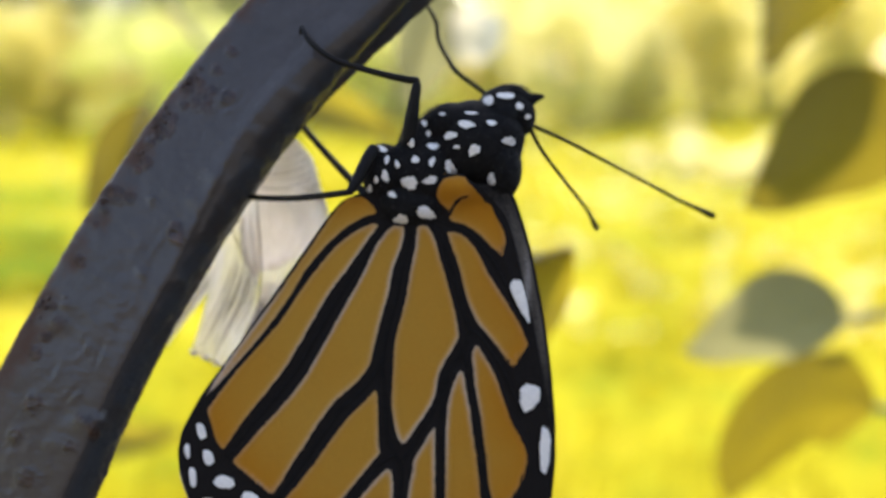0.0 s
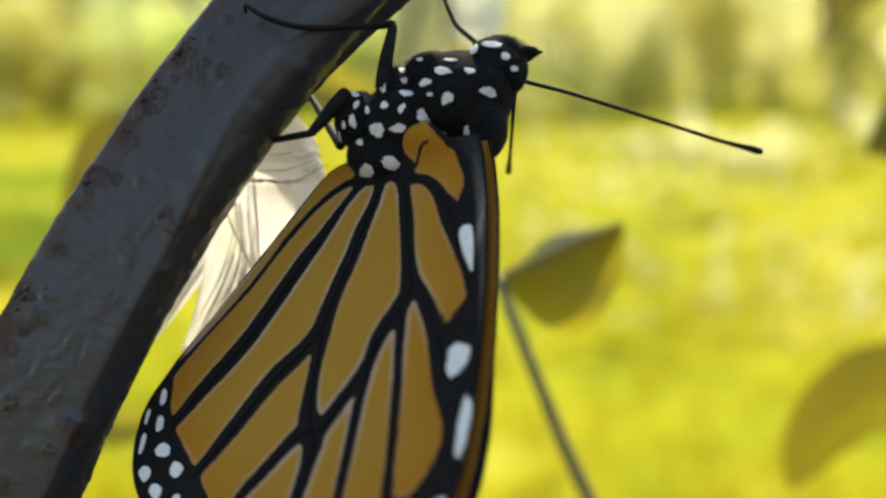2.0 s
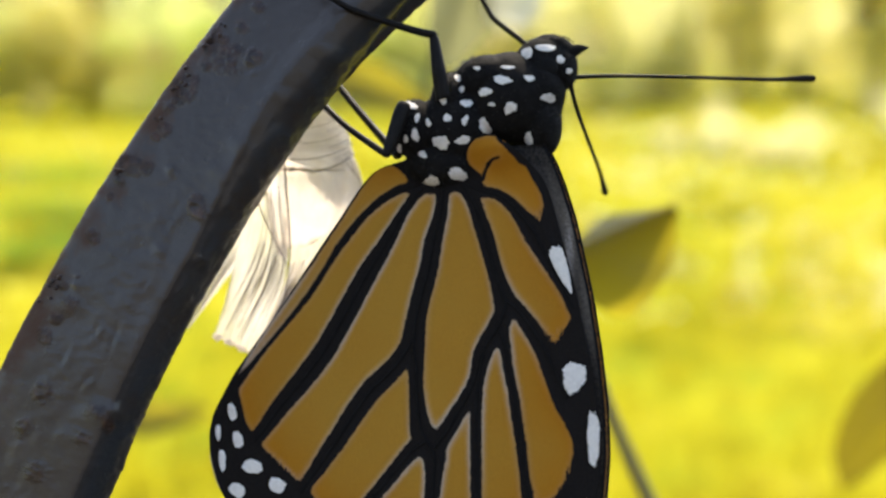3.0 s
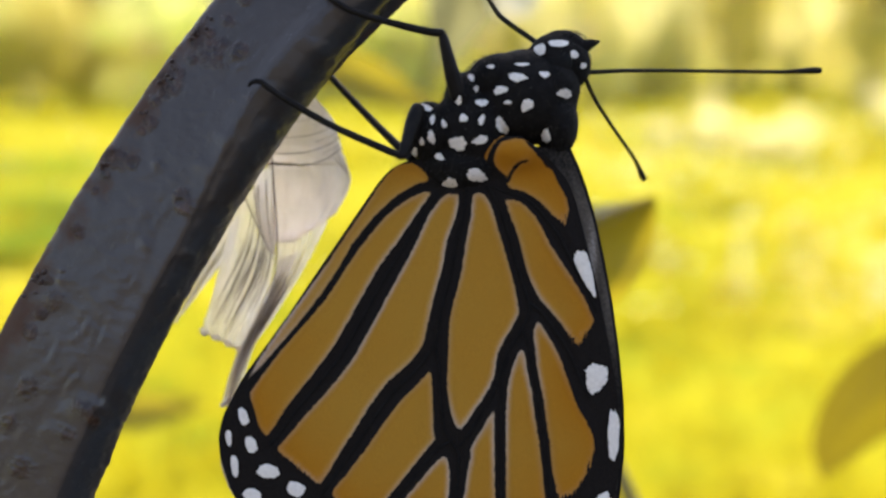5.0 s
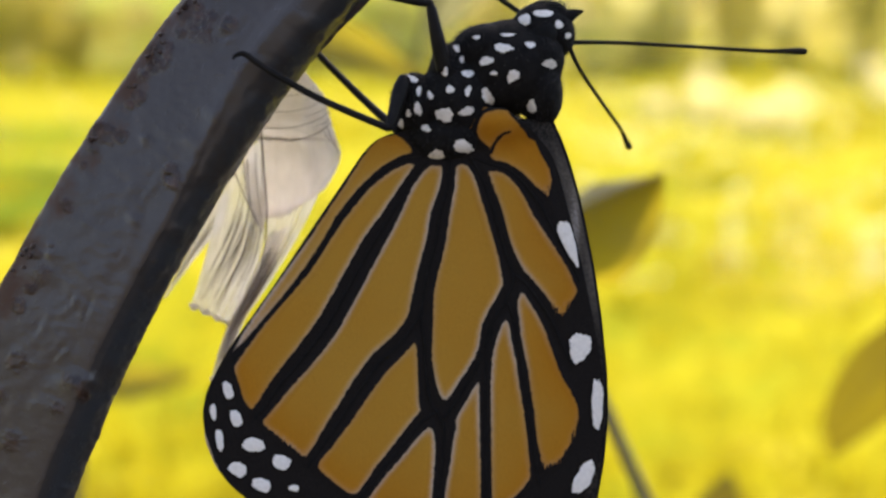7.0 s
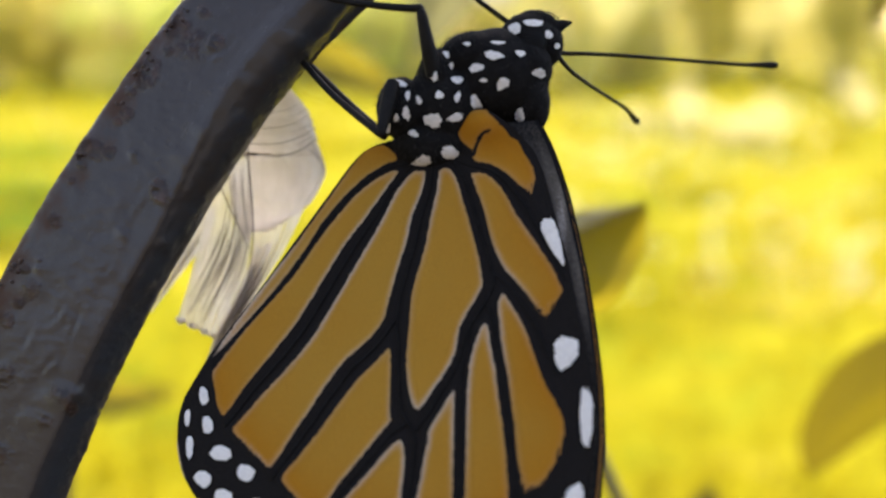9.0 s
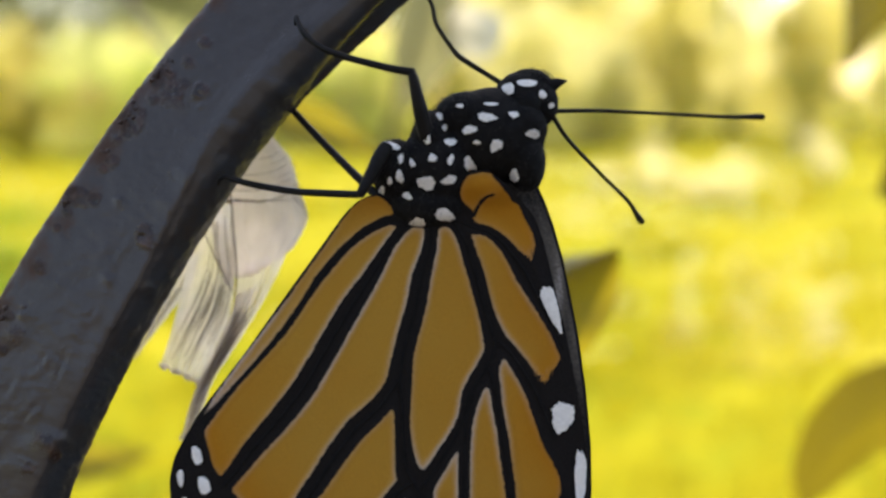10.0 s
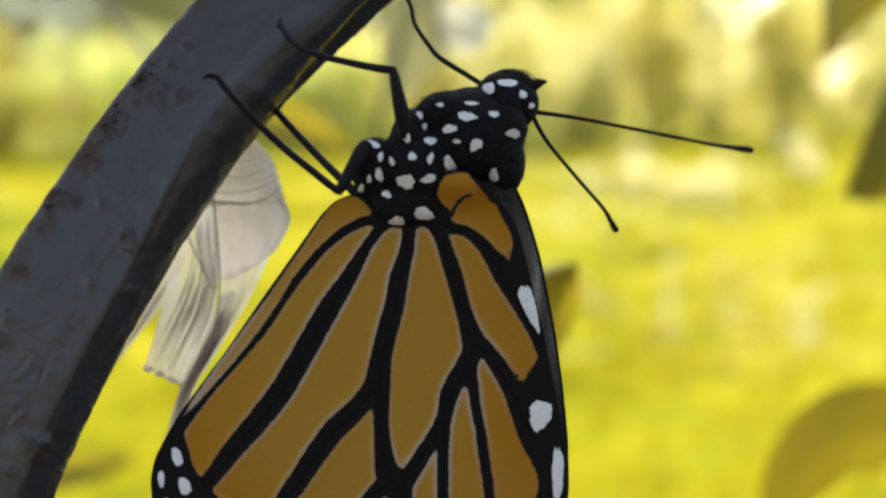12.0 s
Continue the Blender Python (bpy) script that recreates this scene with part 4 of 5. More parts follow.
def chrysalis():
    base = new("empty_chrysalis")
    base.matrix_world = SUBJECT
    tagged(base, "empty translucent beige chrysalis skin hanging under the crook", "chrysalis")
    # upper shell: a pouch with pinched rings, open below, its rim rising towards the far side
    rows, cols = 70, 44
    verts, faces = [], []
    edge = [(120, 512), (135, 524), (150, 536), (172, 556), (195, 569), (215, 577), (240, 581), (256, 585), (275, 593), (298, 597), (318, 590), (345, 573), (370, 560), (410, 540)]
    rings = (170, 190, 211, 234, 256)
    for i in range(rows + 1):
        for j in range(cols + 1):
            low = min(1.0, max(0.0, (i / rows - 0.40) / 0.14))
            a = math.pi * (0.04 + (1.02 - 0.36 * low * low * (3 - 2 * low)) * j / cols)
            rim = 402 - 52 * max(0.0, math.cos(a)) ** 1.5 + 4 * noise.noise(Vector((j * 0.6, 2, 0)))
            y = 122 + (rim - 122) * i / rows
            xr = float(smooth_interp(edge, np.array(y)))
            half = 14 + 76 * min(1.0, max(0.0, (y - 116) / 120.0)) ** 0.6
            half += (min(half, (xr - 458) / 1.56) - half) * low
            pinch = sum(math.exp(-((y - q - 6 * math.cos(a)) / 4.0) ** 2) for q in rings)
            flare = math.exp(-((y - 262) / 5.0) ** 2)
            rr = half * (1 - 0.035 * pinch + 0.04 * flare) + 3.5 * noise.noise(Vector((y * 0.03, j * 0.25, 1)))
            x = xr - half + rr * math.cos(a)
            dent = 0.35 * math.exp(-((x - 560) / 16.0) ** 2 - ((y - 292) / 30.0) ** 2)
            verts.append(at(x, y + 5 * math.sin(a) * (y < 262), 9.6 - 0.85 * rr * math.sin(a) * U * 1e3 + dent))
    n = cols + 1
    for i in range(rows):
        for j in range(cols):
            faces.append((i * n + j, i * n + j + 1, (i + 1) * n + j + 1, (i + 1) * n + j))
    shell = under(solid(mesh_ob("shell", verts, faces, HUSK), 0.05), base, "thin ringed beige upper shell")
    lines = [[(0.04, y), (0.3, y + 0.018), (0.65, y + 0.012), (0.97, y - 0.015)] for y in (0.20, 0.30, 0.405, 0.485)]
    lines += [[(0.14, 0.50), (0.17, 0.58), (0.12, 0.66), (0.10, 0.72)], [(0.24, 0.52), (0.20, 0.60), (0.15, 0.66)], [(0.06, 0.55), (0.09, 0.64), (0.05, 0.76)]]
    lines += [[(0.03, y), (0.14, y + 0.014), (0.30, y + 0.016)] for y in (0.25, 0.355, 0.445)]
    for k, p in enumerate(lines):
        a, b = husk_line(verts, cols, p, (0.6, 0.8, 1.0, 1.4)[k] if k < 4 else 0.9)
        under(mesh_ob("seam", a, b, FOLD), shell, "dark seam line")
    for y in (184, 200, 217, 236, 252, 268, 288):
        x = float(smooth_interp(edge, np.array(y))) - 3
        v, f = ellipsoid(at(x, y, 9.3), (4.2 * U, 0.16e-3, 3.2 * U), 20, 2)
        under(mesh_ob("stud", [p + 0.00004 * noise.noise_vector(p * 9000) for p in v], f, FOLD), shell, "small brown stud")
    v, f = tube([at(512, 122, 9.5), at(520, 96, 8.5), at(528, 72, 7.5)], [10 * U, 6 * U, 9 * U], 10)
    under(mesh_ob("stalk", v, f, CUTICLE), base, "small dark stalk fixed to the iron")
    # what is left of the wing cases and the limbs' sheaths: edges, depth, bulge, material
    flaps = [([(396, 318), (380, 380), (366, 438), (350, 500), (333, 556)], [(452, 292), (464, 380), (456, 462), (428, 528), (399, 590)], 8.2, -0.8, HUSK_CLEAR, "clear wing case with a fan of fine veins"),
             ([(466, 388), (462, 445), (442, 505), (410, 565), (386, 628), (371, 688)], [(556, 362), (528, 422), (494, 480), (456, 540), (424, 590), (397, 676)], 8.8, -0.9, HUSK_CLEAR, "long twisted clear sheath"),
             ([(470, 430), (452, 478), (430, 525), (402, 582), (381, 640), (368, 692)], [(503, 418), (486, 470), (462, 520), (428, 580), (404, 632), (392, 690)], 8.4, -0.5, HUSK, "crumpled grey sheath of the limbs"),
             ([(372, 372), (352, 418), (322, 470), (282, 548)], [(404, 352), (388, 412), (350, 462), (290, 540)], 10.5, -0.9, HUSK, "narrow curled flap"),
             # extra flap: the husk's highlight streak, put in as a less clear strip
             ([(424, 284), (424, 320), (430, 370), (446, 412)], [(456, 262), (459, 320), (462, 372), (463, 428)], 7.6, -0.35, HUSK_PALE, "pale fold added for the bright streak on the husk")]
    for k, (left, right, d, bulge, mat, lab) in enumerate(flaps):
        v, f = husk_sheet(left, right, d, bulge, k + 1, crease=(0.45, 0.5, 0.8, 0.3, 0.2)[k])
        flap = under(mesh_ob("flap", v, f, mat), base, lab)
        if k in (0, 1):
            hem = v[-41:]
            a, b = tube([p + Vector((0, -0.05e-3, 0)) for p in hem], [(4.2 + 2.2 * math.sin(i * 0.5 + k)) * U for i in range(len(hem))], 8)
            under(mesh_ob("hem", a, b, HUSK_PALE), flap, "curled pale hem")
        frng = random.Random(k + 3)
        fans = {0: 20, 1: 9, 2: 9, 3: 4, 4: 2}[k]
        for m in range(fans):
            u0 = 0.06 + 0.88 * (m + frng.uniform(0.1, 0.9)) / fans
            u1 = 0.5 + (u0 - 0.5) * (0.55 if k == 0 else 0.9) + (0.18 if k == 0 else 0)
            t0, t1 = frng.uniform(0.12, 0.4), frng.uniform(0.75, 0.97)
            a, b = husk_line(v, 40, [(u1, t0), ((u0 + u1) / 2 + frng.uniform(-0.03, 0.03), (t0 + t1) / 2), (u0, t1)], frng.uniform(0.7, 1.3))
            under(mesh_ob("fold", a, b, FOLD), flap)
    # two long dark seams that cross the front
    for pts, w in (([(455, 246), (459, 300), (464, 360), (466, 410), (463, 450), (456, 490)], 1.9), ([(405, 312), (420, 350), (440, 392), (458, 428), (464, 445)], 1.5), ([(424, 300), (428, 340), (436, 380)], 0.9)):
        p = spline(pts, 28)
        a, b = tube([at(x, y, 6.0) for x, y in p], [w * (0.5 + 0.5 * math.sin(math.pi * min(1, 0.2 + i / 27))) * U for i in range(28)], 6)
        under(mesh_ob("seam", a, b, FOLD), base, "dark seam line")
    return base


# ---- leaves ----
def blade(length, width, fold, curl, seed, sweep=0.0):
    """An oval leaf in metres: base at the origin, along +x, fold along the midrib, curl along its length, sweep to one side (then with a blunt tip)."""
    rows, cols = 26, 12
    v, f = [], []
    for i in range(rows + 1):
        t = i / rows
        if sweep:
            w = width * 0.5 * min(1, t / 0.25) ** 0.6 * (1 - t ** 6) ** 0.5 * (1 - 0.15 * t) + 0.0002
        else:
            w = width * 0.5 * (math.sin(math.pi * min(1, t) ** 0.8) ** 0.8) * (1 - 0.25 * t) + 0.0002
        bend = curl * t
        cx = length * (math.sin(bend) / curl if abs(curl) > 1e-3 else t)
        cz = length * ((math.cos(bend) - 1) / curl if abs(curl) > 1e-3 else 0)
        for j in range(cols + 1):
            s = 2 * j / cols - 1
            ripple = 0.04 * width * math.sin(9 * t + seed + 3 * s) * abs(s)
            z = cz + abs(s) * w * math.sin(fold) + ripple
            q = 1 - (0.97 * t) ** 3
            lean = math.atan2(sweep * 0.9127 * t * t * q ** (-2 / 3), length)
            v.append(Vector((cx - s * w * math.cos(fold) * math.sin(lean), sweep * (1 - q ** (1 / 3)) + s * w * math.cos(fold) * math.cos(lean), z)))
    for i in range(rows):
        for j in range(cols):
            q = i * (cols + 1) + j
            f.append((q, q + 1, q + cols + 2, q + cols + 1))
    return v, f


def shoot(name, label, m, leaves, stem, mat=None):
    """A stalk with leaves; leaves are (origin, turn, length, width, fold, curl, material); the thing's origin is the tip of its first leaf."""
    base = new(name)
    base.matrix_world = m
    tagged(base, label, "leafy twig")
    n = 14
    p = spline(stem, n)
    r = np.linspace(0.0018, 0.0008, n)
    v, f = tube([Vector(q) for q in p], list(r), 8)
    under(mesh_ob("stalk", v, f, STALK), base)
    made = []
    for i, (o, e, l, w, fold, curl, mt, *sweep) in enumerate(leaves):
        v, f = blade(l, w, fold, curl, i * 1.7, *sweep)
        lf = under(mesh_ob("leaf", v, f, mt), base)
        lf.matrix_basis = pose(*o, *e)
        a, b = tube([Vector((l * t, 0, -0.0004 + 0.0)) for t in (-0.12, 0.0, 0.3)] if abs(curl) < 0.1 else [Vector((l * t, 0, -0.0003)) for t in (-0.12, -0.04, 0.02)], [0.0006, 0.0006, 0.0004], 6)
        under(mesh_ob("leaf_stalk", a, b, STALK), lf)
        made.append(lf)
    return base, made


# ---- build: setting ----
def ground():
    rings = [0, 0.5, 1, 1.5, 2, 2.6, 3.3, 4.2, 5.5, 7, 9, 12, 16, 22, 30, 45, 80, 160, 400, 1200]
    n = 96
    v, f = [Vector((0, 0, 0))], []
    for r in rings[1:]:
        for j in range(n):
            a = 2 * math.pi * j / n
            x, y = r * math.cos(a), r * math.sin(a)
            v.append(Vector((x, y, 0.04 * noise.noise(Vector((x * 0.4, y * 0.4, 0))) * min(1, r / 3) * (r < 100))))
    for j in range(n):
        f.append((0, 1 + j, 1 + (j + 1) % n))
    for i in range(len(rings) - 2):
        for j in range(n):
            k = (j + 1) % n
            f.append((1 + i * n + j, 1 + (i + 1) * n + j, 1 + (i + 1) * n + k, 1 + i * n + k))
    g = mesh_ob("ground", v, f, LAWN_MAT)
    tagged(g, "bright yellow-green sunlit lawn", "lawn", kind="structure")


def grass():
    rng = random.Random(11)
    v, f = [], []
    for i in range(5200):
        y = 2.0 + 16 * rng.random() ** 1.5
        x = rng.uniform(-0.62, 0.62) * (y + 0.6)
        h0 = rng.uniform(0.04, 0.13) * (1.6 if rng.random() < 0.15 else 1)
        for b in range(5):
            a, lean = rng.uniform(0, 6.3), rng.uniform(0.1, 0.8)
            w = Vector((math.cos(a), math.sin(a), 0)) * 0.006
            o = Vector((x + rng.gauss(0, 0.03), y + rng.gauss(0, 0.03), -0.02))
            t = o + Vector((-math.sin(a) * lean, math.cos(a) * lean, 1)) * h0
            k = len(v)
            v += [o - w, o + w, t]
            f.append((k, k + 1, k + 2))
    g = mesh_ob("grass", v, f, GRASS, False)
    tagged(g, "yellow-green grass tufts lit from behind", "grass", kind="stuff")


def leaf_cloud(rng, centre, size, count, leaf):
    v, f = [], []
    lumps = [(Vector((rng.uniform(-1, 1) * size[0], rng.uniform(-1, 1) * size[1], rng.uniform(-1, 1) * size[2])) * 0.72, rng.uniform(0.25, 0.5)) for _ in range(14)]
    for i in range(count):
        c, r = lumps[rng.randrange(len(lumps))]
        d = Vector((rng.gauss(0, 1), rng.gauss(0, 1), rng.gauss(0, 1))).normalized() * rng.uniform(0.5, 1) ** 0.5 * r
        o = Vector(centre) + c + Vector((d.x * size[0], d.y * size[1], d.z * size[2]))
        a = Vector((rng.gauss(0, 1), rng.gauss(0, 1), rng.gauss(0, 0.6))).normalized() * leaf * rng.uniform(0.6, 1.2)
        b = a.cross(Vector((rng.gauss(0, 1), rng.gauss(0, 1), rng.gauss(0, 1)))).normalized() * leaf * 0.33
        k = len(v)
        v += [o - a, o + b, o + a, o - b]
        f.append((k, k + 1, k + 2, k + 3))
    return v, f


def bush(x, y, w, h, mat, label, seed, leaf=0.09, count=2600, name="bush", cat="bush"):
    rng = random.Random(seed)
    base = new(name)
    base.matrix_world = pose(x, y, 0)
    tagged(base, label, cat)
    for k in range(3):
        top = Vector((rng.uniform(-0.4, 0.4) * w, rng.uniform(-0.2, 0.2) * w, h * 0.7))
        v, f = tube([Vector((0.05 * k, 0, -0.05)), top * 0.5 + Vector((0.05, 0, 0)), top], [0.04 * h / 2, 0.03 * h / 2, 0.01], 8)
        under(mesh_ob("stem", v, f, PALE_BARK), base)
    v, f = leaf_cloud(rng, (0, 0, h * 0.55), (w * 0.6, w * 0.4, h * 0.5), count, leaf)
    under(mesh_ob("crown", v, f, mat, False), base)
    return base


def tree(x, y, h, w, mat, label, seed, leaf=0.16, count=3500, low=0.35, bark=None):
    rng = random.Random(seed)
    base = new("tree")
    base.matrix_world = pose(x, y, 0)
    tagged(base, label, "tree")
    r = h * 0.022
    v, f = tube([Vector((0, 0, -0.1)), Vector((0.03 * h, 0, h * 0.3)), Vector((0.01 * h, 0.02 * h, h * 0.8))], [r, r * 0.8, r * 0.3], 10)
    under(mesh_ob("trunk", v, f, bark or BARK), base)
    for k in range(5):
        z = h * (low + 0.08 * k)
        a = rng.uniform(0, 6.3)
        e = Vector((math.cos(a) * w * 0.45, math.sin(a) * w * 0.45, z + h * 0.15))
        v, f = tube([Vector((0.02 * h, 0, z)), e * 0.5 + Vector((0, 0, z * 0.5)), e], [r * 0.5, r * 0.35, r * 0.1], 8)
        under(mesh_ob("limb", v, f, bark or BARK), base)
    v, f = leaf_cloud(rng, (0, 0, h * (0.5 + low * 0.5)), (w * 0.55, w * 0.55, h * (0.5 - low * 0.4)), count, leaf)
    under(mesh_ob("crown", v, f, mat, False), base)
    return base


ground()
grass()
SOIL = plain("dark_soil", (0.018, 0.016, 0.015), (0.055, 0.048, 0.043), 9, 0.95, 12.0)
STUCCO = plain("brown_render", (0.15, 0.14, 0.125), (0.21, 0.195, 0.175), 3, 0.9, 3.0)
# dark bed added out of view so less lawn light bounces up
bv, bf = [], []
for i in range(41):
    for j in range(41):
        bx, by = -5 + 15 * i / 40, -2.6 + 4.2 * j / 40
        bv.append(Vector((bx, by, 0.03 + 0.03 * noise.noise(Vector((bx * 3, by * 3, 0))))))
for i in range(40):
    for j in range(40):
        q = i * 41 + j
        bf.append((q, q + 41, q + 42, q + 1))
tagged(solid(mesh_ob("bounce_cut_bed", bv, bf, SOIL), 90), "dark bare soil added out of view to cut light off the lawn", "soil", kind="structure")
# unseen wall added behind the camera to bounce neutral fill light
bmw = bmesh.new()
bmesh.ops.create_cube(bmw, size=1.0)
bmw.transform(Matrix.Translation((0, -2.75, 1.15)) @ Matrix.Diagonal((9, 0.25, 2.4, 1)))
bmesh.ops.bevel(bmw, geom=bmw.edges[:], offset=0.015, segments=2)
wme = bpy.data.meshes.new("fill_wall")
bmw.to_mesh(wme)
bmw.free()
wme.materials.append(STUCCO)
tagged(new("fill_wall", wme), "plain brown-grey wall added out of view to reflect fill light", "wall", kind="structure")
# unseen wall added to limit sky light from the right
bmw = bmesh.new()
bmesh.ops.create_cube(bmw, size=1.0)
bmw.transform(Matrix.Translation((2.7, -0.75, 0.6)) @ Matrix.Diagonal((0.12, 3.7, 1.3, 1)))
bmesh.ops.bevel(bmw, geom=bmw.edges[:], offset=0.01, segments=2)
wme = bpy.data.meshes.new("sky_block_wall")
bmw.to_mesh(wme)
bmw.free()
wme.materials.append(plain("grey_timber", (0.05, 0.050, 0.052), (0.11, 0.11, 0.115), 6, 0.9, 4.0))
tagged(new("sky_block_wall", wme), "plain grey timber wall added out of view to block sky light", "wall", kind="structure")


def tall_grass():
    """Loose clumps of longer grass, pale and green, scattered over the lawn."""
    rng = random.Random(17)
    v, f = [], []
    for i in range(150):
        y = 3.0 + 15 * rng.random() ** 1.2
        x = rng.uniform(-0.6, 0.6) * (y + 0.6)
        spread = rng.uniform(0.05, 0.16) * (0.5 + y / 8)
        for b in range(45):
            a, lean, h0 = rng.uniform(0, 6.3), rng.uniform(0.1, 0.9), rng.uniform(0.08, 0.22) * (0.5 + y / 12)
            w = Vector((math.cos(a), math.sin(a), 0)) * 0.009
            o = Vector((x + rng.gauss(0, spread), y + rng.gauss(0, spread), -0.02))
            t = o + Vector((-math.sin(a) * lean, math.cos(a) * lean, 1)) * h0
            k = len(v)
            v += [o - w, o + w, t]
            f.append((k, k + 1, k + 2))
    m, nt, b = material("tall_grass", 0.95)
    big = noise_tex(nt, 0.9, 2)
    colour = ramp(nt, big, [(0.36, (0.16, 0.21, 0.02)), (0.50, (0.42, 0.36, 0.02)), (0.62, (0.58, 0.50, 0.10))])
    nt.links.new(colour, b.inputs["Base Color"])
    b.inputs["Specular IOR Level"].default_value = 0.05
    tr = nt.nodes.new("ShaderNodeBsdfTranslucent")
    nt.links.new(colour, tr.inputs["Color"])
    mx = nt.nodes.new("ShaderNodeMixShader")
    nt.links.new(b.outputs[0], mx.inputs[1])
    nt.links.new(tr.outputs[0], mx.inputs[2])
    nt.links.new(mx.outputs[0], nt.nodes["Material Output"].inputs["Surface"])
    tagged(mesh_ob("tall_grass", v, f, m, False), "clumps of pale and green long grass", "grass", kind="stuff")


tall_grass()
rng = random.Random(21)
for i in range(25):
    x = -13.5 + 1.15 * i + rng.uniform(-0.5, 0.5)
    pick = rng.random()
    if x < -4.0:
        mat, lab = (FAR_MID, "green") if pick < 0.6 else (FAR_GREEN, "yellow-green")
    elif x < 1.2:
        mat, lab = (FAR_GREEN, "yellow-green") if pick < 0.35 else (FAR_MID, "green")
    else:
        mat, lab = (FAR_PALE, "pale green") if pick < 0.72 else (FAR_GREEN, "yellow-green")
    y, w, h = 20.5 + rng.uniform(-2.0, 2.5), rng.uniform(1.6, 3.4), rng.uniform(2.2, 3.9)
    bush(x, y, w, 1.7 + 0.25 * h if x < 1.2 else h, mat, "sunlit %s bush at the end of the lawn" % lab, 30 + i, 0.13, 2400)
for i in range(16):
    x = -17 + 2.3 * i + rng.uniform(-0.8, 0.8)
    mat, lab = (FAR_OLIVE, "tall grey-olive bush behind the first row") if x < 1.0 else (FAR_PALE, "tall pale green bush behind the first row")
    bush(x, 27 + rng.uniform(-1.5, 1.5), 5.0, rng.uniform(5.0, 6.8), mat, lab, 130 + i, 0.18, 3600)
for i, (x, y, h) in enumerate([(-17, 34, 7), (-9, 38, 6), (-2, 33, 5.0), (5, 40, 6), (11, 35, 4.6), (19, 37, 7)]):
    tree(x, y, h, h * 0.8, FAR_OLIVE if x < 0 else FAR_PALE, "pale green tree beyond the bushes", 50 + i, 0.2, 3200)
# unseen tree, added so that its bough keeps the sun off the crook
shade = Vector((0, 0.0, 1.2)) + sun_dir * 0.7
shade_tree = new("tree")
shade_tree.matrix_world = pose(1.9, 1.5, 0)
tagged(shade_tree, "unseen leafy tree added to shade the crook", "tree")
sv, sf = tube([Vector((0, 0, -0.1)), Vector((0.02, 0, 1.2)), Vector((-0.4, -0.3, 1.95)), shade - Vector((1.55, 1.2, -0.2)), shade - Vector((1.9, 1.5, -0.03))], [0.07, 0.055, 0.035, 0.012, 0.004], 10)
under(mesh_ob("trunk", sv, sf, BARK), shade_tree)
srng = random.Random(77)
sv, sf = [], []
across = sun_dir.cross(Vector((0, 0, 1))).normalized()
upward = across.cross(sun_dir).normalized()
for i in range(520):
    ang, rad = srng.uniform(0, 6.283), 0.047 * srng.random() ** 0.5
    d = across * (rad * math.cos(ang) - 0.006) + upward * rad * math.sin(ang) * 0.85 + sun_dir * srng.gauss(0, 0.06)
    o = shade - Vector((1.9, 1.5, 0)) + d
    a = Vector((srng.gauss(0, 1), srng.gauss(0, 1), srng.gauss(0, 0.5))).normalized() * 0.016
    b = a.cross(Vector((srng.gauss(0, 1), srng.gauss(0, 1), srng.gauss(0, 1)))).normalized() * 0.010
    k = len(sv)
    sv += [o - a, o + b, o + a, o - b]
    sf.append((k, k + 1, k + 2, k + 3))
SHADE = under(mesh_ob("crown", sv, sf, LEAF, False), shade_tree, "leafy bough placed to block the sun, swaying in the wind")

# pale petal clumps added to stand in for blurred highlights on the lawn
GLINT_PETAL = leaf_material("glint_petals", (0.82, 0.79, 0.50), (0.94, 0.91, 0.68), (0.97, 0.93, 0.62), 0.6, 0.9)
for i, (x, y, w) in enumerate([(2.98, 10.9, 0.50), (3.52, 10.1, 0.46), (4.7, 13.2, 0.35), (4.2, 15.9, 0.4), (6.9, 15.5, 0.5), (2.5, 11.6, 0.3), (3.3, 10.4, 0.3), (5.9, 13.0, 0.35)]):
    bush(x, y, w, w * 0.9, GLINT_PETAL, "clump of pale yellow petals standing in for a blurred highlight", 200 + i, 0.05, 420, "glint_clump", "flowers")



def lawn_glints():
    """Small pale petals scattered through the grass, added to stand in for glints."""
    rng = random.Random(5)
    v, f = [], []
    for i in range(230):
        y = 4.0 + 11 * rng.random()
        x = y * (rng.uniform(0.08, 0.48) if rng.random() < 0.7 else rng.uniform(-0.5, 0.48))
        size = rng.uniform(0.012, 0.030) * (0.6 + y / 10)
        h = rng.uniform(0.06, 0.16)
        for k in range(rng.randrange(1, 4)):
            c = Vector((x + rng.gauss(0, 0.05), y + rng.gauss(0, 0.05), h))
            up = Vector((rng.gauss(0, 0.3), -0.5 + rng.gauss(0, 0.3), 1)).normalized()
            a = up.cross(Vector((0.3, 1, 0.1))).normalized()
            b = up.cross(a)
            for p in range(6):
                t0, t1 = math.radians(60 * p - 24), math.radians(60 * p + 24)
                m0, m1 = a * math.cos(t0) + b * math.sin(t0), a * math.cos(t1) + b * math.sin(t1)
                q = len(v)
                v += [c, c + (m0 * 0.9 + up * 0.1) * size, c + (m0 + m1).normalized() * size * 1.15, c + (m1 * 0.9 + up * 0.1) * size]
                f.append((q, q + 1, q + 2, q + 3))
            q = len(v)
            v += [c - a * 0.002, c + a * 0.002, Vector((x, y, -0.01))]
            f.append((q, q + 1, q + 2))
    tagged(mesh_ob("lawn_glints", v, f, GLINT_PETAL, False), "small pale petals added as bright glints in the lawn", "flowers", kind="stuff")


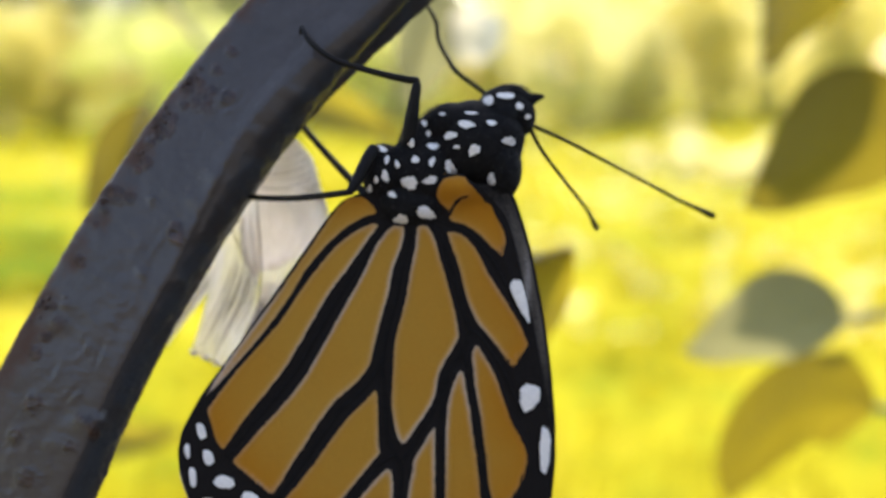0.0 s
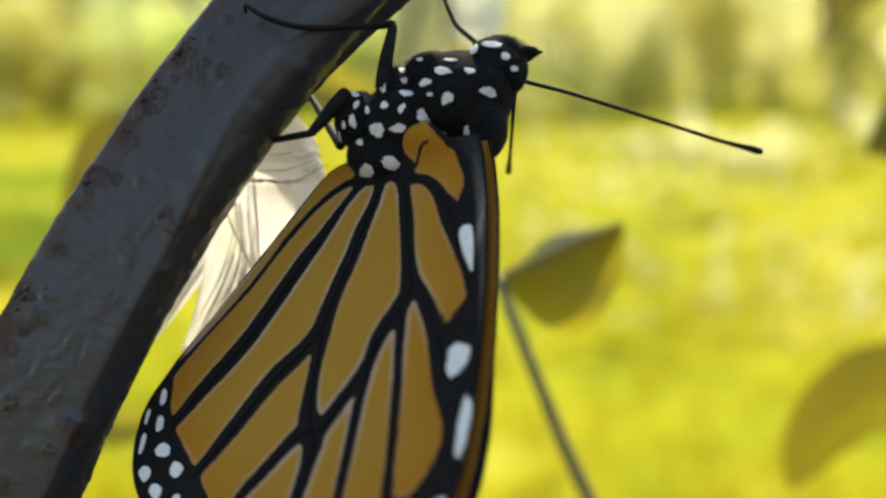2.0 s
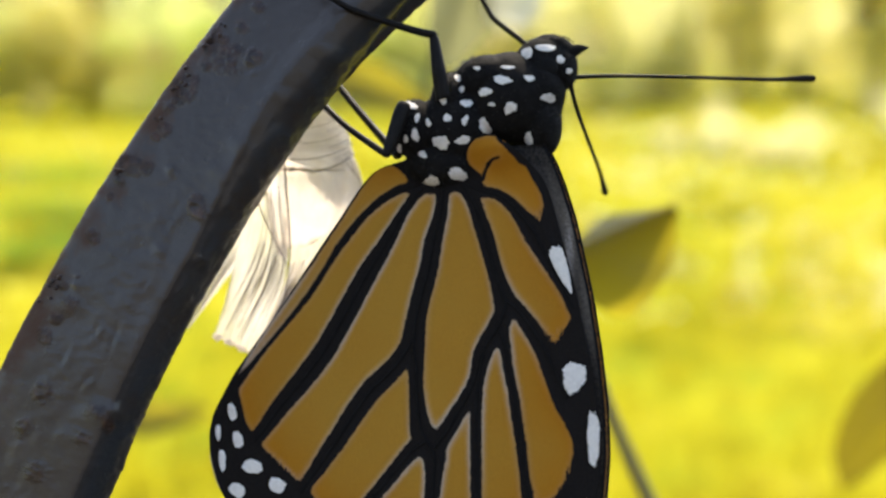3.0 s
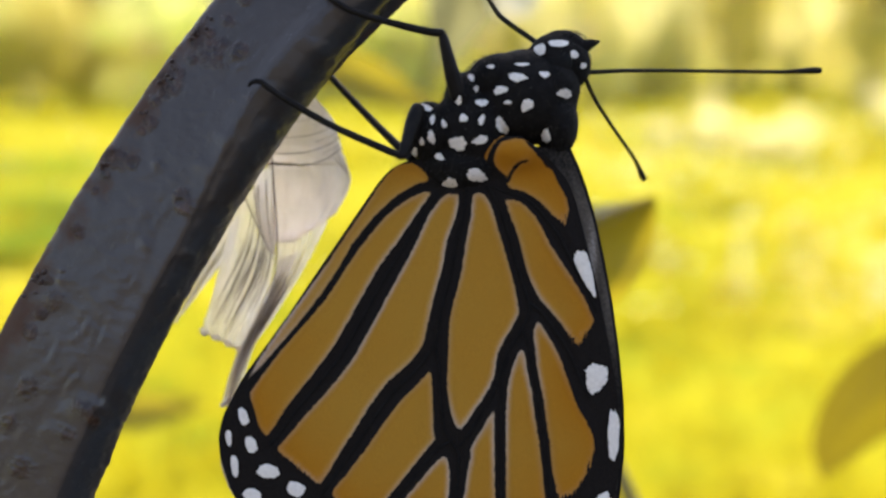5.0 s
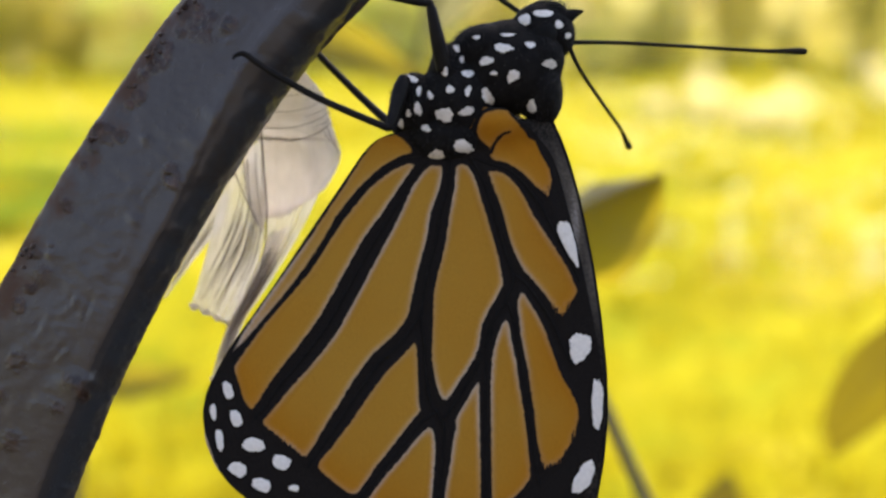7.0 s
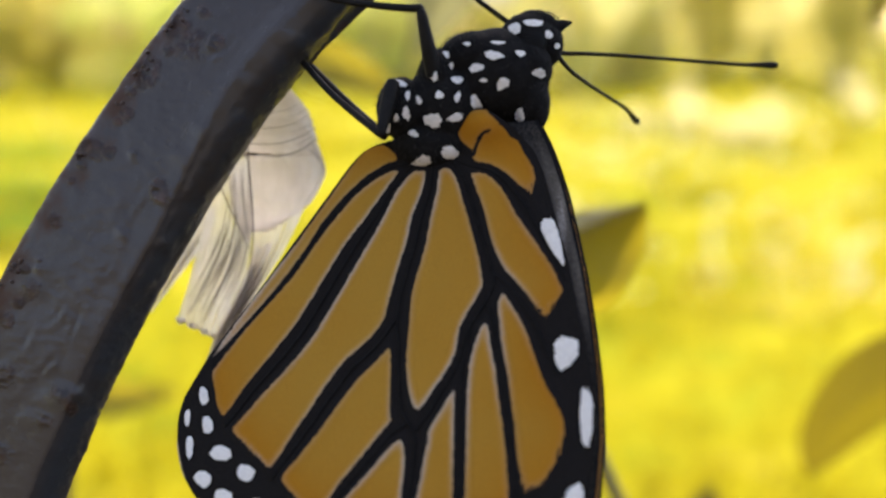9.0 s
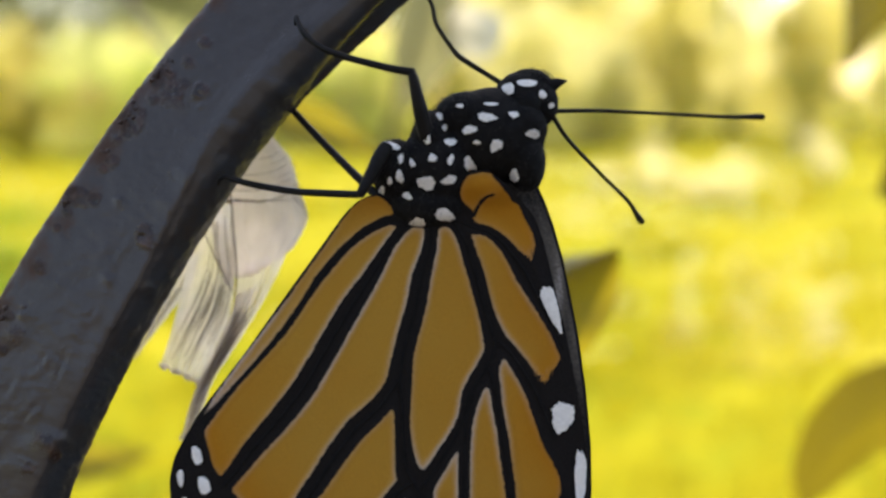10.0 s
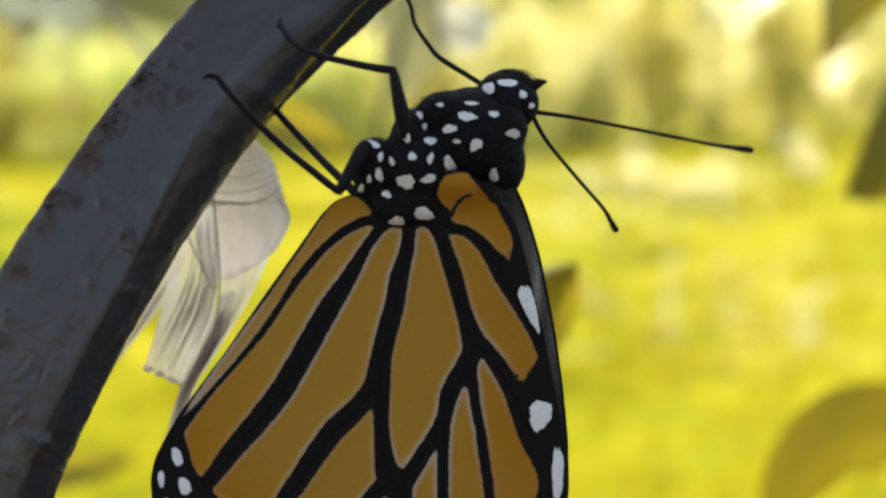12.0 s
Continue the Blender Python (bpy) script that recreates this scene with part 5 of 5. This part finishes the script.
lawn_glints()
CLOVER = leaf_material("clover_leaves", (0.10, 0.16, 0.02), (0.20, 0.28, 0.04), (0.36, 0.48, 0.05), 0.6, 0.8)
for i, (x, y, w) in enumerate([(-2.9, 6.5, 1.0), (-2.35, 5.2, 0.7), (-4.1, 8.8, 1.4), (-1.9, 9.5, 0.9)]):
    bush(x, y, w, 0.2, CLOVER, "low patch of green clover in the lawn", 260 + i, 0.03, 1500, "clover_patch", "clover")

# ---- build: subject ----
crook()
FLY = butterfly()
chrysalis()

# unseen shrubs that the shoots grow from, on both sides of the crook
def shrub(x, y, h, w, label, seed):
    rng = random.Random(seed)
    base = new("shrub")
    base.matrix_world = pose(x, y, 0)
    tagged(base, label, "shrub")
    for k in range(5):
        e = Vector((rng.uniform(-0.5, 0.5) * w, rng.uniform(-0.5, 0.5) * w, h * rng.uniform(0.7, 0.95)))
        v, f = tube([Vector((0.03 * k - 0.06, 0.02 * k, -0.05)), e * 0.5 + Vector((0.03, 0.0, 0.05)), e], [0.012, 0.009, 0.003], 8)
        under(mesh_ob("stem", v, f, BARK), base)
    v, f = leaf_cloud(rng, (0, 0, h * 0.55), (w * 0.55, w * 0.55, h * 0.45), 8000, 0.03)
    under(mesh_ob("crown", v, f, SHRUB_LEAF, False), base)


# this one also shuts lawn light out from the crook's side
shrub(1.02, 0.10, 1.3, 1.1, "dense olive-leaved shrub beside the crook", 301)
# holds no shoot: added only to block the lawn's reflection
shrub(1.18, 0.80, 1.5, 0.95, "unseen olive-leaved shrub added to keep lawn reflections off the crook", 303)
shrub(-0.95, 0.50, 1.6, 0.7, "dense olive-leaved shrub on the other side", 302)

# shoots round the crook
shootA, _ = shoot("leafy_shoot", "thin stalk with one olive leaf behind the butterfly", pose(0.0291, 0.0603, 1.1945),
                  [((-0.0171, 0.0, -0.0068), (41, -30, 0), 0.0190, 0.0265, -0.80, 0.25, LEAF)],
                  [(0.80, 0.06, -0.40), (0.40, 0.05, -0.32), (0.12, 0.03, -0.22), (0.036, 0.006, -0.125), (0.0175, 0.004, -0.086), (-0.0012, 0.002, -0.045), (-0.008, 0.001, -0.03), (-0.0171, 0, -0.0072)])
shootB, leavesB = shoot("leafy_shoot", "stalk with broad curled yellow-olive leaves", pose(0.0744, 0.1098, 1.1422),
                        [((0.0350, 0.004, 0.0064), (80, -5.9, 180), 0.0277, 0.0236, 0.30, 0.25, LEAF_BROWN, -0.0417)],
                        [(0.50, 0.03, -0.14), (0.25, 0.02, -0.08), (0.09, 0.007, -0.006), (0.0350, 0.004, 0.0064)])
shoot("leafy_shoot", "low twig with one dark olive leaf pointing up", pose(0.0515, 0.110, 1.1245),
      [((0.003, 0.0, -0.020), (70, -80, 0), 0.020, 0.0145, 0.3, 0.3, LEAF_DARK)],
      [(0.55, 0.03, -0.12), (0.25, 0.02, -0.08), (0.06, 0.005, -0.045), (0.003, 0.0, -0.020)])
shootH, _ = shoot("leafy_shoot", "twig with a grey-green leaf tossed by the wind", pose(0.05, 0.10, 1.15),
                  [((0.016, 0.0, 0.002), (66, 4, 176), 0.033, 0.026, 0.25, 0.4, LEAF_GREY)],
                  [(0.60, 0.03, -0.10), (0.30, 0.02, -0.03), (0.07, 0.005, 0.006), (0.018, 0, 0.002)])
shootC, _ = shoot("leafy_shoot", "twig with a broad olive leaf", pose(0.0994, 0.1149, 1.2020),
                  [((0.0364, 0.0036, 0.0109), (66, 18, 170), 0.0437, 0.0382, 0.35, 0.5, LEAF_DARK)],
                  [(0.48, 0.02, 0.0), (0.25, 0.015, 0.05), (0.08, 0.006, 0.03), (0.038, 0.004, 0.012)])
shootT, _ = shoot("leafy_shoot", "twig with a small brownish leaf", pose(0.1002, 0.1386, 1.2303),
                  [((0.024, 0.003, 0.016), (60, 35, 180), 0.042, 0.034, 0.4, 0.6, LEAF_DARK)],
                  [(0.50, 0.02, 0.02), (0.25, 0.012, 0.09), (0.07, 0.006, 0.045), (0.026, 0.003, 0.017)])
shoot("leafy_shoot", "low twig with a small brown leaf behind the crook", pose(-0.1037, 0.2318, 1.0929),
      [((-0.016, 0, 0.0), (65, -8, 0), 0.034, 0.014, 0.3, 0.3, LEAF_DRY)],
      [(-0.62, 0.2, -0.15), (-0.3, 0.1, -0.02), (-0.06, 0.01, -0.008), (-0.018, 0, 0)])
shoot("leafy_shoot", "twig with yellow-olive leaves behind the crook", pose(-0.0224, 0.2065, 1.2054),
      [((-0.024, 0, 0.006), (60, 14, -8), 0.044, 0.016, 0.3, 0.4, LEAF_DRY),
       ((-0.035, 0.02, 0.012), (70, 50, 175), 0.05, 0.026, 0.3, 0.4, LEAF)],
      [(-0.70, 0.25, 0.0), (-0.35, 0.14, 0.12), (-0.12, 0.05, 0.09), (-0.05, 0.01, 0.024), (-0.026, 0, 0.007)])
shootJ, _ = shoot("leafy_shoot", "drooping olive leaf that swings out beside the crook", pose(-0.05, 0.12, 1.2),
                  [((0.0, 0.0, 0.0), (78, 58, 180), 0.026, 0.013, 0.3, 0.3, LEAF_DARK)],
                  [(-0.10, 0.10, -1.25), (-0.08, 0.05, -0.4), (-0.048, 0.01, -0.115), (-0.014, 0.004, -0.034), (0.0, 0.0, 0.0)])
# sun glare on a leaf, put in as a near-white leaf colour
GLARE_LEAF = leaf_material("glare_leaf", (0.55, 0.54, 0.42), (0.75, 0.74, 0.62), (0.85, 0.84, 0.70), 0.6, 0.6)
shootG, _ = shoot("leafy_shoot", "grey-green stem with a grey leaf and one coloured pale for glare", pose(0.015, 0.25, 1.233),
                  [((-0.010, 0, -0.008), (72, -30, 20), 0.026, 0.022, 0.2, 0.5, GLARE_LEAF), ((-0.014, 0.006, 0.016), (60, 98, 0), 0.047, 0.034, 0.2, 0.4, LEAF_GREY)],
                  [(0.0, 0.12, -1.25), (-0.05, 0.09, -0.7), (-0.06, 0.04, -0.2), (-0.034, 0.010, -0.05), (-0.020, 0.008, 0.0), (-0.013, 0.006, 0.017), (-0.010, 0, -0.008)])


def motions():
    walk(FLY["thing"], [
    (0, pose(-0.00322, 0.00127, 1.20772, -16.86, 2.44, -1.46)),
    (0.5, pose(-0.00331, 0.00119, 1.20813, -18.06, 2.71, -4.83)),
    (1, pose(-0.00298, 0.00151, 1.20729, -16.47, 1.43, -4.31)),
    (1.4, pose(-0.00358, 0.00240, 1.20788, -14.54, 2.73, -3.21)),
    (1.5, pose(-0.00493, 0.00335, 1.20937, -22.60, 1.64, -12.15)),
    (1.8, pose(-0.00613, 0.00304, 1.21016, -16.12, 6.37, -9.17)),
    (2, pose(-0.00593, 0.00361, 1.20986, -22.29, 4.16, -14.58)),
    (2.2, pose(-0.00550, 0.00393, 1.20918, -15.88, 4.80, -9.39)),
    (2.5, pose(-0.00456, 0.00396, 1.20837, -13.86, 3.55, -4.89)),
    (3, pose(-0.00417, 0.00474, 1.20826, -13.09, 2.54, -3.00)),
    (3.2, pose(-0.00427, 0.00520, 1.20888, -14.47, 4.61, -2.25)),
    (5, pose(-0.00206, 0.00362, 1.20773, -14.49, -0.06, -0.94)),
    (5.5, pose(-0.00230, 0.00373, 1.20797, -15.98, 0.60, -2.70)),
    (6, pose(-0.00235, 0.00328, 1.20822, -14.65, 0.43, -0.71)),
    (6.5, pose(-0.00228, 0.00327, 1.20789, -13.46, 0.08, 0.08)),
    (7, pose(-0.00239, 0.00384, 1.20804, -14.12, -0.68, 1.28)),
    (7.2, pose(-0.00229, 0.00319, 1.20806, -14.06, -0.10, 0.09)),
    (8.8, pose(-0.00184, 0.00211, 1.20850, -13.62, 0.88, 0.73)),
    (9, pose(-0.00217, 0.00176, 1.20905, -14.51, 1.53, 3.43)),
    (9.5, pose(-0.00131, 0.00084, 1.20806, -12.07, 0.10, 2.13)),
    (10, pose(-0.00113, -0.00037, 1.20791, -11.46, 1.08, 0.30)),
    (10.5, pose(-0.00136, -0.00101, 1.20802, -11.28, 1.41, 1.15)),
    (11, pose(-0.00117, -0.00068, 1.20807, -10.38, 1.77, -1.15)),
    (11.5, pose(-0.00112, -0.00064, 1.20794, -10.65, 1.40, -0.64)),
    (12, pose(-0.00132, -0.00097, 1.20819, -11.46, 1.92, 0.04)),
    ])
    wing_rows = [
    (0, pose(0.00209, -0.00150, -0.00182, 6.93, -1.45, 1.35)),
    (0.5, pose(0.00236, -0.00089, -0.00182, -11.55, -3.68, -16.65)),
    (1, pose(0.00224, -0.00140, -0.00187, 7.52, -1.35, 0.18)),
    (1.4, pose(0.00231, -0.00146, -0.00197, -0.41, -3.06, -7.91)),
    (1.5, pose(0.00184, -0.00146, -0.00199, -11.05, -5.49, -22.82)),
    (1.8, pose(0.00213, -0.00102, -0.00232, -16.25, -10.14, -29.16)),
    (2, pose(0.00245, -0.00143, -0.00234, -12.87, -6.33, -23.65)),
    (2.2, pose(0.00192, -0.00134, -0.00244, -11.33, -6.32, -20.07)),
    (2.5, pose(0.00217, -0.00113, -0.00212, -8.01, -4.11, -13.98)),
    (3, pose(0.00210, -0.00139, -0.00225, -5.86, -3.77, -10.14)),
    (5, pose(0.00251, -0.00152, -0.00211, 2.67, 0.11, 1.09)),
    (5.5, pose(0.00212, -0.00140, -0.00216, 4.65, -1.14, 4.22)),
    (6, pose(0.00206, -0.00134, -0.00230, 4.56, -1.23, 1.86)),
    (6.5, pose(0.00232, -0.00147, -0.00209, 0.71, -0.07, -0.02)),
    (7, pose(0.00227, -0.00147, -0.00213, 0.81, 0.50, 0.49)),
    (7.2, pose(0.00198, -0.00145, -0.00218, 1.87, -0.04, -0.86)),
    (8.8, pose(0.00144, -0.00142, -0.00210, -9.87, -1.53, -8.65)),
    (9, pose(0.00205, -0.00121, -0.00201, -15.70, -2.52, -19.26)),
    (9.5, pose(0.00254, -0.00151, -0.00169, -4.93, 1.17, -3.26)),
    (10, pose(0.00238, -0.00147, -0.00170, -2.76, 0.81, -0.85)),
    (10.5, pose(0.00248, -0.00148, -0.00172, -1.55, 0.48, -3.20)),
    (11, pose(0.00225, -0.00151, -0.00186, -1.63, -0.23, -0.96)),
    (11.5, pose(0.00239, -0.00149, -0.00181, -2.32, 0.14, -1.25)),
    (12, pose(0.00224, -0.00153, -0.00182, 0.20, -0.13, -1.06)),
    ]
    # the forewings slip in behind the hindwing while the insect swings
    tuck = [(0, 0), (1.2, 0), (1.5, 1.0), (2.0, 1.6), (2.3, 1.4), (2.6, 0.8), (3.0, 0), (12, 0)]
    for w in FLY["wings"]:
        if w.name.startswith("forewing"):
            walk(w, [(t, m @ pose(0, 0, 0, 0, float(np.interp(t, [p[0] for p in tuck], [p[1] for p in tuck])), 0)) for t, m in wing_rows])
        else:
            walk(w, wing_rows)
    walk(shootA, [
    (0, pose(0.0198, 0.0522, 1.1928)),
    (0.6, pose(0.0232, 0.0516, 1.1923)),
    (1, pose(0.0239, 0.0523, 1.1935)),
    (1.5, pose(0.0248, 0.0579, 1.1920)),
    (2, pose(0.0257, 0.0590, 1.1930)),
    (2.2, pose(0.0253, 0.0594, 1.1927)),
    (2.5, pose(0.0268, 0.0603, 1.1939)),
    (3, pose(0.0290, 0.0609, 1.1939)),
    (3.2, pose(0.0274, 0.0611, 1.1943)),
    (5.5, pose(0.0273, 0.0611, 1.1943)),
    (6.5, pose(0.0291, 0.0603, 1.1945)),
    (7.2, pose(0.0295, 0.0598, 1.1940)),
    (8.8, pose(0.0258, 0.0576, 1.1915)),
    (9, pose(0.0297, 0.0585, 1.1925)),
    (9.5, pose(0.0288, 0.0576, 1.1925)),
    (10.5, pose(0.0289, 0.0554, 1.1933)),
    (11.3, pose(0.0263, 0.0555, 1.1925)),
    (12, pose(0.0255, 0.0552, 1.1912)),
    ])
    walk(shootB, [
    (0, pose(0.0555, 0.1038, 1.1434)),
    (0.2, pose(0.0600, 0.1035, 1.1445)),
    (0.6, pose(0.0636, 0.1028, 1.1432)),
    (1, pose(0.0585, 0.1040, 1.1449)),
    (1.5, pose(0.0663, 0.1087, 1.1417)),
    (2, pose(0.0682, 0.1097, 1.1422)),
    (2.5, pose(0.0705, 0.1116, 1.1427)),
    (3, pose(0.0732, 0.1118, 1.1401)),
    (3.2, pose(0.0705, 0.1123, 1.1416)),
    (5.5, pose(0.0706, 0.1111, 1.1412)),
    (6.5, pose(0.0744, 0.1098, 1.1422)),
    (7.2, pose(0.0747, 0.1090, 1.1408)),
    (8.8, pose(0.0743, 0.1065, 1.1386)),
    (9, pose(0.0734, 0.1074, 1.1399)),
    (9.5, pose(0.0758, 0.1070, 1.1413)),
    (10.5, pose(0.0749, 0.1056, 1.1450)),
    (12, pose(0.0726, 0.1052, 1.1385)),
    ])
    walk(shootG, [
        (0, pose(0.0163, 0.2500, 1.2329)),
        (0.5, pose(0.0251, 0.2500, 1.2358)),
        (1, pose(0.0195, 0.2500, 1.2312)),
        (1.5, pose(0.0102, 0.2500, 1.2319)),
        (2, pose(0.0141, 0.2500, 1.2331)),
        (10, pose(0.0251, 0.2500, 1.2378)),
        (10.5, pose(0.0324, 0.2500, 1.2389)),
        (11, pose(0.0320, 0.2500, 1.2412)),
        (12, pose(0.0274, 0.2500, 1.2408)),
    ])
    # the bough sways aside and lets the sun in on the husk
    walk(SHADE, [(t, Matrix.Translation(across * k)) for t, k in [(0, 0.033), (0.2, 0.048), (0.5, 0.050), (1.0, 0.034), (1.4, 0.038), (1.8, 0.062), (2.2, 0.074), (3.0, 0.078), (3.2, 0.060), (4.0, 0.0), (12, 0.0)]])
    walk(shootJ, [
        (0, pose(-0.0575, 0.1200, 1.2113)),
        (0.3, pose(-0.0566, 0.1200, 1.2118)),
        (0.5, pose(-0.0518, 0.1200, 1.2129)),
        (0.7, pose(-0.0518, 0.1200, 1.2124)),
        (1, pose(-0.0601, 0.1200, 1.2104)),
        (1.5, pose(-0.0581, 0.1200, 1.2106)),
        (2, pose(-0.0608, 0.1200, 1.2062)),
        (2.5, pose(-0.0526, 0.1200, 1.2085)),
        (12, pose(-0.0375, 0.1200, 1.2155)),
    ])
    walk(shootH, [
        (0, pose(0.0636, 0.1000, 1.1684)),
        (0.1, pose(0.0620, 0.1000, 1.1679)),
        (0.2, pose(0.0746, 0.1000, 1.1661)),
        (0.3, pose(0.1041, 0.1000, 1.1639)),
        (0.5, pose(0.1063, 0.1000, 1.1639)),
        (0.6, pose(0.0929, 0.1000, 1.1651)),
        (0.7, pose(0.0652, 0.1000, 1.1670)),
        (0.8, pose(0.0894, 0.1000, 1.1648)),
        (0.9, pose(0.1026, 0.1000, 1.1636)),
        (12, pose(0.1152, 0.1000, 1.1657)),
    ])
    walk(shootC, [
    (0, pose(0.0669, 0.1152, 1.1967)),
    (0.3, pose(0.0779, 0.1149, 1.1988)),
    (0.6, pose(0.0853, 0.1153, 1.2020)),
    (1, pose(0.0775, 0.1170, 1.1989)),
    (1.5, pose(0.0875, 0.1209, 1.2018)),
    (2, pose(0.0899, 0.1231, 1.2044)),
    (2.5, pose(0.0909, 0.1252, 1.2049)),
    (3.2, pose(0.0929, 0.1267, 1.2037)),
    (5.5, pose(0.0963, 0.1260, 1.2026)),
    (7.2, pose(0.0991, 0.1235, 1.2016)),
    (9.5, pose(0.0973, 0.1197, 1.2002)),
    (10.5, pose(0.0994, 0.1149, 1.2020)),
    (12, pose(0.0951, 0.1148, 1.2011)),
    ])
    walk(shootT, [
    (0, pose(0.0756, 0.1390, 1.2293)),
    (0.6, pose(0.0869, 0.1393, 1.2352)),
    (1, pose(0.0788, 0.1397, 1.2312)),
    (1.5, pose(0.0850, 0.1452, 1.2324)),
    (2.5, pose(0.0886, 0.1489, 1.2309)),
    (3.2, pose(0.0895, 0.1512, 1.2332)),
    (5.5, pose(0.0969, 0.1516, 1.2343)),
    (7.2, pose(0.1014, 0.1493, 1.2345)),
    (9.5, pose(0.0980, 0.1441, 1.2293)),
    (10.5, pose(0.1002, 0.1386, 1.2353)),
    (12, pose(0.0979, 0.1383, 1.2343)),
    ])
    # foreleg: turns of the thigh at the body and of the shin at the knee, in degrees
    femur, shin = FLY["fore"]
    thigh_turns = [(0, 14.1, 18.5, 6.6), (0.5, 14.9, 17.8, 6.8), (1, 12.7, 16, 5.6), (1.5, 20.5, 21.4, 9.8), (2, 4.3, 15.9, 2.4), (2.5, -6.9, 7.2, -1.7), (3, -3.9, 1.2, -0.9), (3.2, -16.9, 1.2, -4.3), (5, 11.7, -2, 2.6), (5.5, 13.5, -0.4, 3.3), (6, 12.1, -0.9, 2.9), (6.5, 10.7, -0.8, 2.6), (7, 11, 0.8, 2.8), (7.2, 11.9, 4.7, 3.7), (9, 11.4, -0.9, 2.7), (9.5, 8.5, -4.1, 1.6), (10, 8.9, -1.2, 2.1), (10.5, 8.9, 0.7, 2.3), (11, 8.9, 0.1, 2.2), (11.5, 8.8, -0.9, 2.1), (12, 9.4, -0.5, 2.3)]
    shin_turns = [(0, -5.3, -21.6, -13.2), (0.5, -4.8, -22.6, -11.7), (1, -4.5, -15.9, -10.3), (1.5, -1, -31.8, 3.2), (2, -0.7, -42.2, 15.7), (2.5, 4, -12.7, 11.8), (3, 5.7, -4.9, 13.1), (3.2, 8, -18.8, 25.6), (5, -3.5, 0.8, -7.4), (5.5, -2.7, -3.2, -5.5), (6, -4.6, -3.3, -9.8), (6.5, -4.9, -0.8, -10.3), (7, -3.6, -2.5, -7.6), (7.2, -4.7, -8.6, -10.2), (9, -8.6, -9.3, -19.7), (9.5, -10.6, 0.3, -22.1), (10, -11.5, -0.6, -24), (10.5, -12.5, -3, -26.9), (11, -11.6, -2.8, -24.8), (11.5, -11.8, -1.1, -24.9), (12, -12.2, -3.8, -26.5)]
    walk(femur, [(t, pose(*(FEMUR_ROOT - PIVOT), *turn)) for t, *turn in thigh_turns])
    walk(shin, [(t, pose(*(FEMUR_KNEE - FEMUR_ROOT), *turn)) for t, *turn in shin_turns])
    # middle leg: where the knee points to and where the foot lies, on the sheet
    thigh, foot = FLY["mid"]
    steps = [(0, (655, 275), (400, 268, 5)), (1.2, (653, 280), (400, 270, 5)), (1.5, (650, 252), (430, 292, 5)), (2, (654, 263), (400, 263, 5.5)), (2.5, (650, 268), (420, 190, 7)),
             (3, (688, 238), (470, 110, 7)), (3.2, (694, 232), (470, 130, -3.2)), (5.5, (690, 222), (424, 125, -3.2)), (8.8, (690, 224), (420, 120, -3.2)), (9.0, (690, 240), (490, 62, 6)),
             (9.5, (662, 250), (380, 244, 3.6)), (10, (662, 250), (385, 225, 3.6)), (10.5, (665, 240), (450, 53, -3.6)), (12, (662, 246), (447, 60, -3.6))]
    rows_a, rows_b = [], []
    for t, knee, toe in steps:
        w = (at(*knee, -2.2) - REAR_ROOT).normalized()
        a = Matrix.Translation(REAR_ROOT - PIVOT) @ Euler((0, math.atan2(-w.z, math.hypot(w.x, w.y)), math.atan2(w.y, w.x))).to_matrix().to_4x4()
        kp = REAR_ROOT + w * REAR_LEN
        s = (at(*toe) - kp).normalized()
        b = Matrix.Translation(kp - PIVOT) @ Euler((0, math.atan2(-s.z, math.hypot(s.x, s.y)), math.atan2(s.y, s.x))).to_matrix().to_4x4()
        rows_a.append((t, a))
        rows_b.append((t, a.inverted() @ b))
    walk(thigh, rows_a)
    walk(FLY["far"], [(t, pose(*(FAR_ROOT - PIVOT + Vector((a * U, 0, 0))), 0, b, 0)) for t, a, b in [(0, 0, 0), (9.3, 0, 0), (10.3, -14, -5), (12, -14, -5)]])
    walk(foot, rows_b)
    # antennae: seconds, dip below level and turn away, in degrees
    long_sway = [(0, 19.6, 17.5), (0.5, 22.3, 14.2), (1, 16, 20), (1.5, 19, 19.6), (2, 7.4, 13.9), (2.5, -0.4, 9.7), (3, -2.8, 3.3), (3.2, -4.5, -2.3), (5, -1.9, 6.4), (5.5, 1.4, 7.5), (6, 0.4, 5.4), (6.5, 0.1, 5.9), (7, 1.9, 2.9), (7.2, 2.3, 4.5), (8.8, 2.9, 6.9), (9, -0.5, 7.2), (9.5, -3.8, 12.5), (10, -1.7, 13.1), (10.5, -2.5, 11.2), (11, 1.1, 13.2), (11.5, 0.2, 13.1), (12, 6.7, 8.5)]
    short_sway = [(0, 35.9, 46.5), (0.5, 33.1, 55.4), (1, 48.4, 42.5), (1.5, 1, 96.1), (2, 19.3, 97.7), (2.5, 36.3, 73.1), (3, 38.8, 65.2), (3.2, 28.4, 70.8), (5, 34, 54.4), (5.5, 30, 64.8), (6, 20.8, 63.7), (6.5, 32.4, 54.6), (7, 34, 52.4), (7.2, 31.6, 53.6), (8.8, 26, 47.4), (9, 16.7, 43.6), (9.5, 42.6, 24.4), (10, 38.6, 32.1), (10.5, 38.9, 30.9), (11, 37.1, 39.1), (11.5, 41.3, 35.3), (12, 42.2, 32.7)]
    for ob, rows, root in zip(FLY["feelers"], (long_sway, short_sway), (FEELER_A, FEELER_B)):
        walk(ob, [(t, pose(*(root - PIVOT), 0, dip, turn)) for t, dip, turn in rows])


motions()
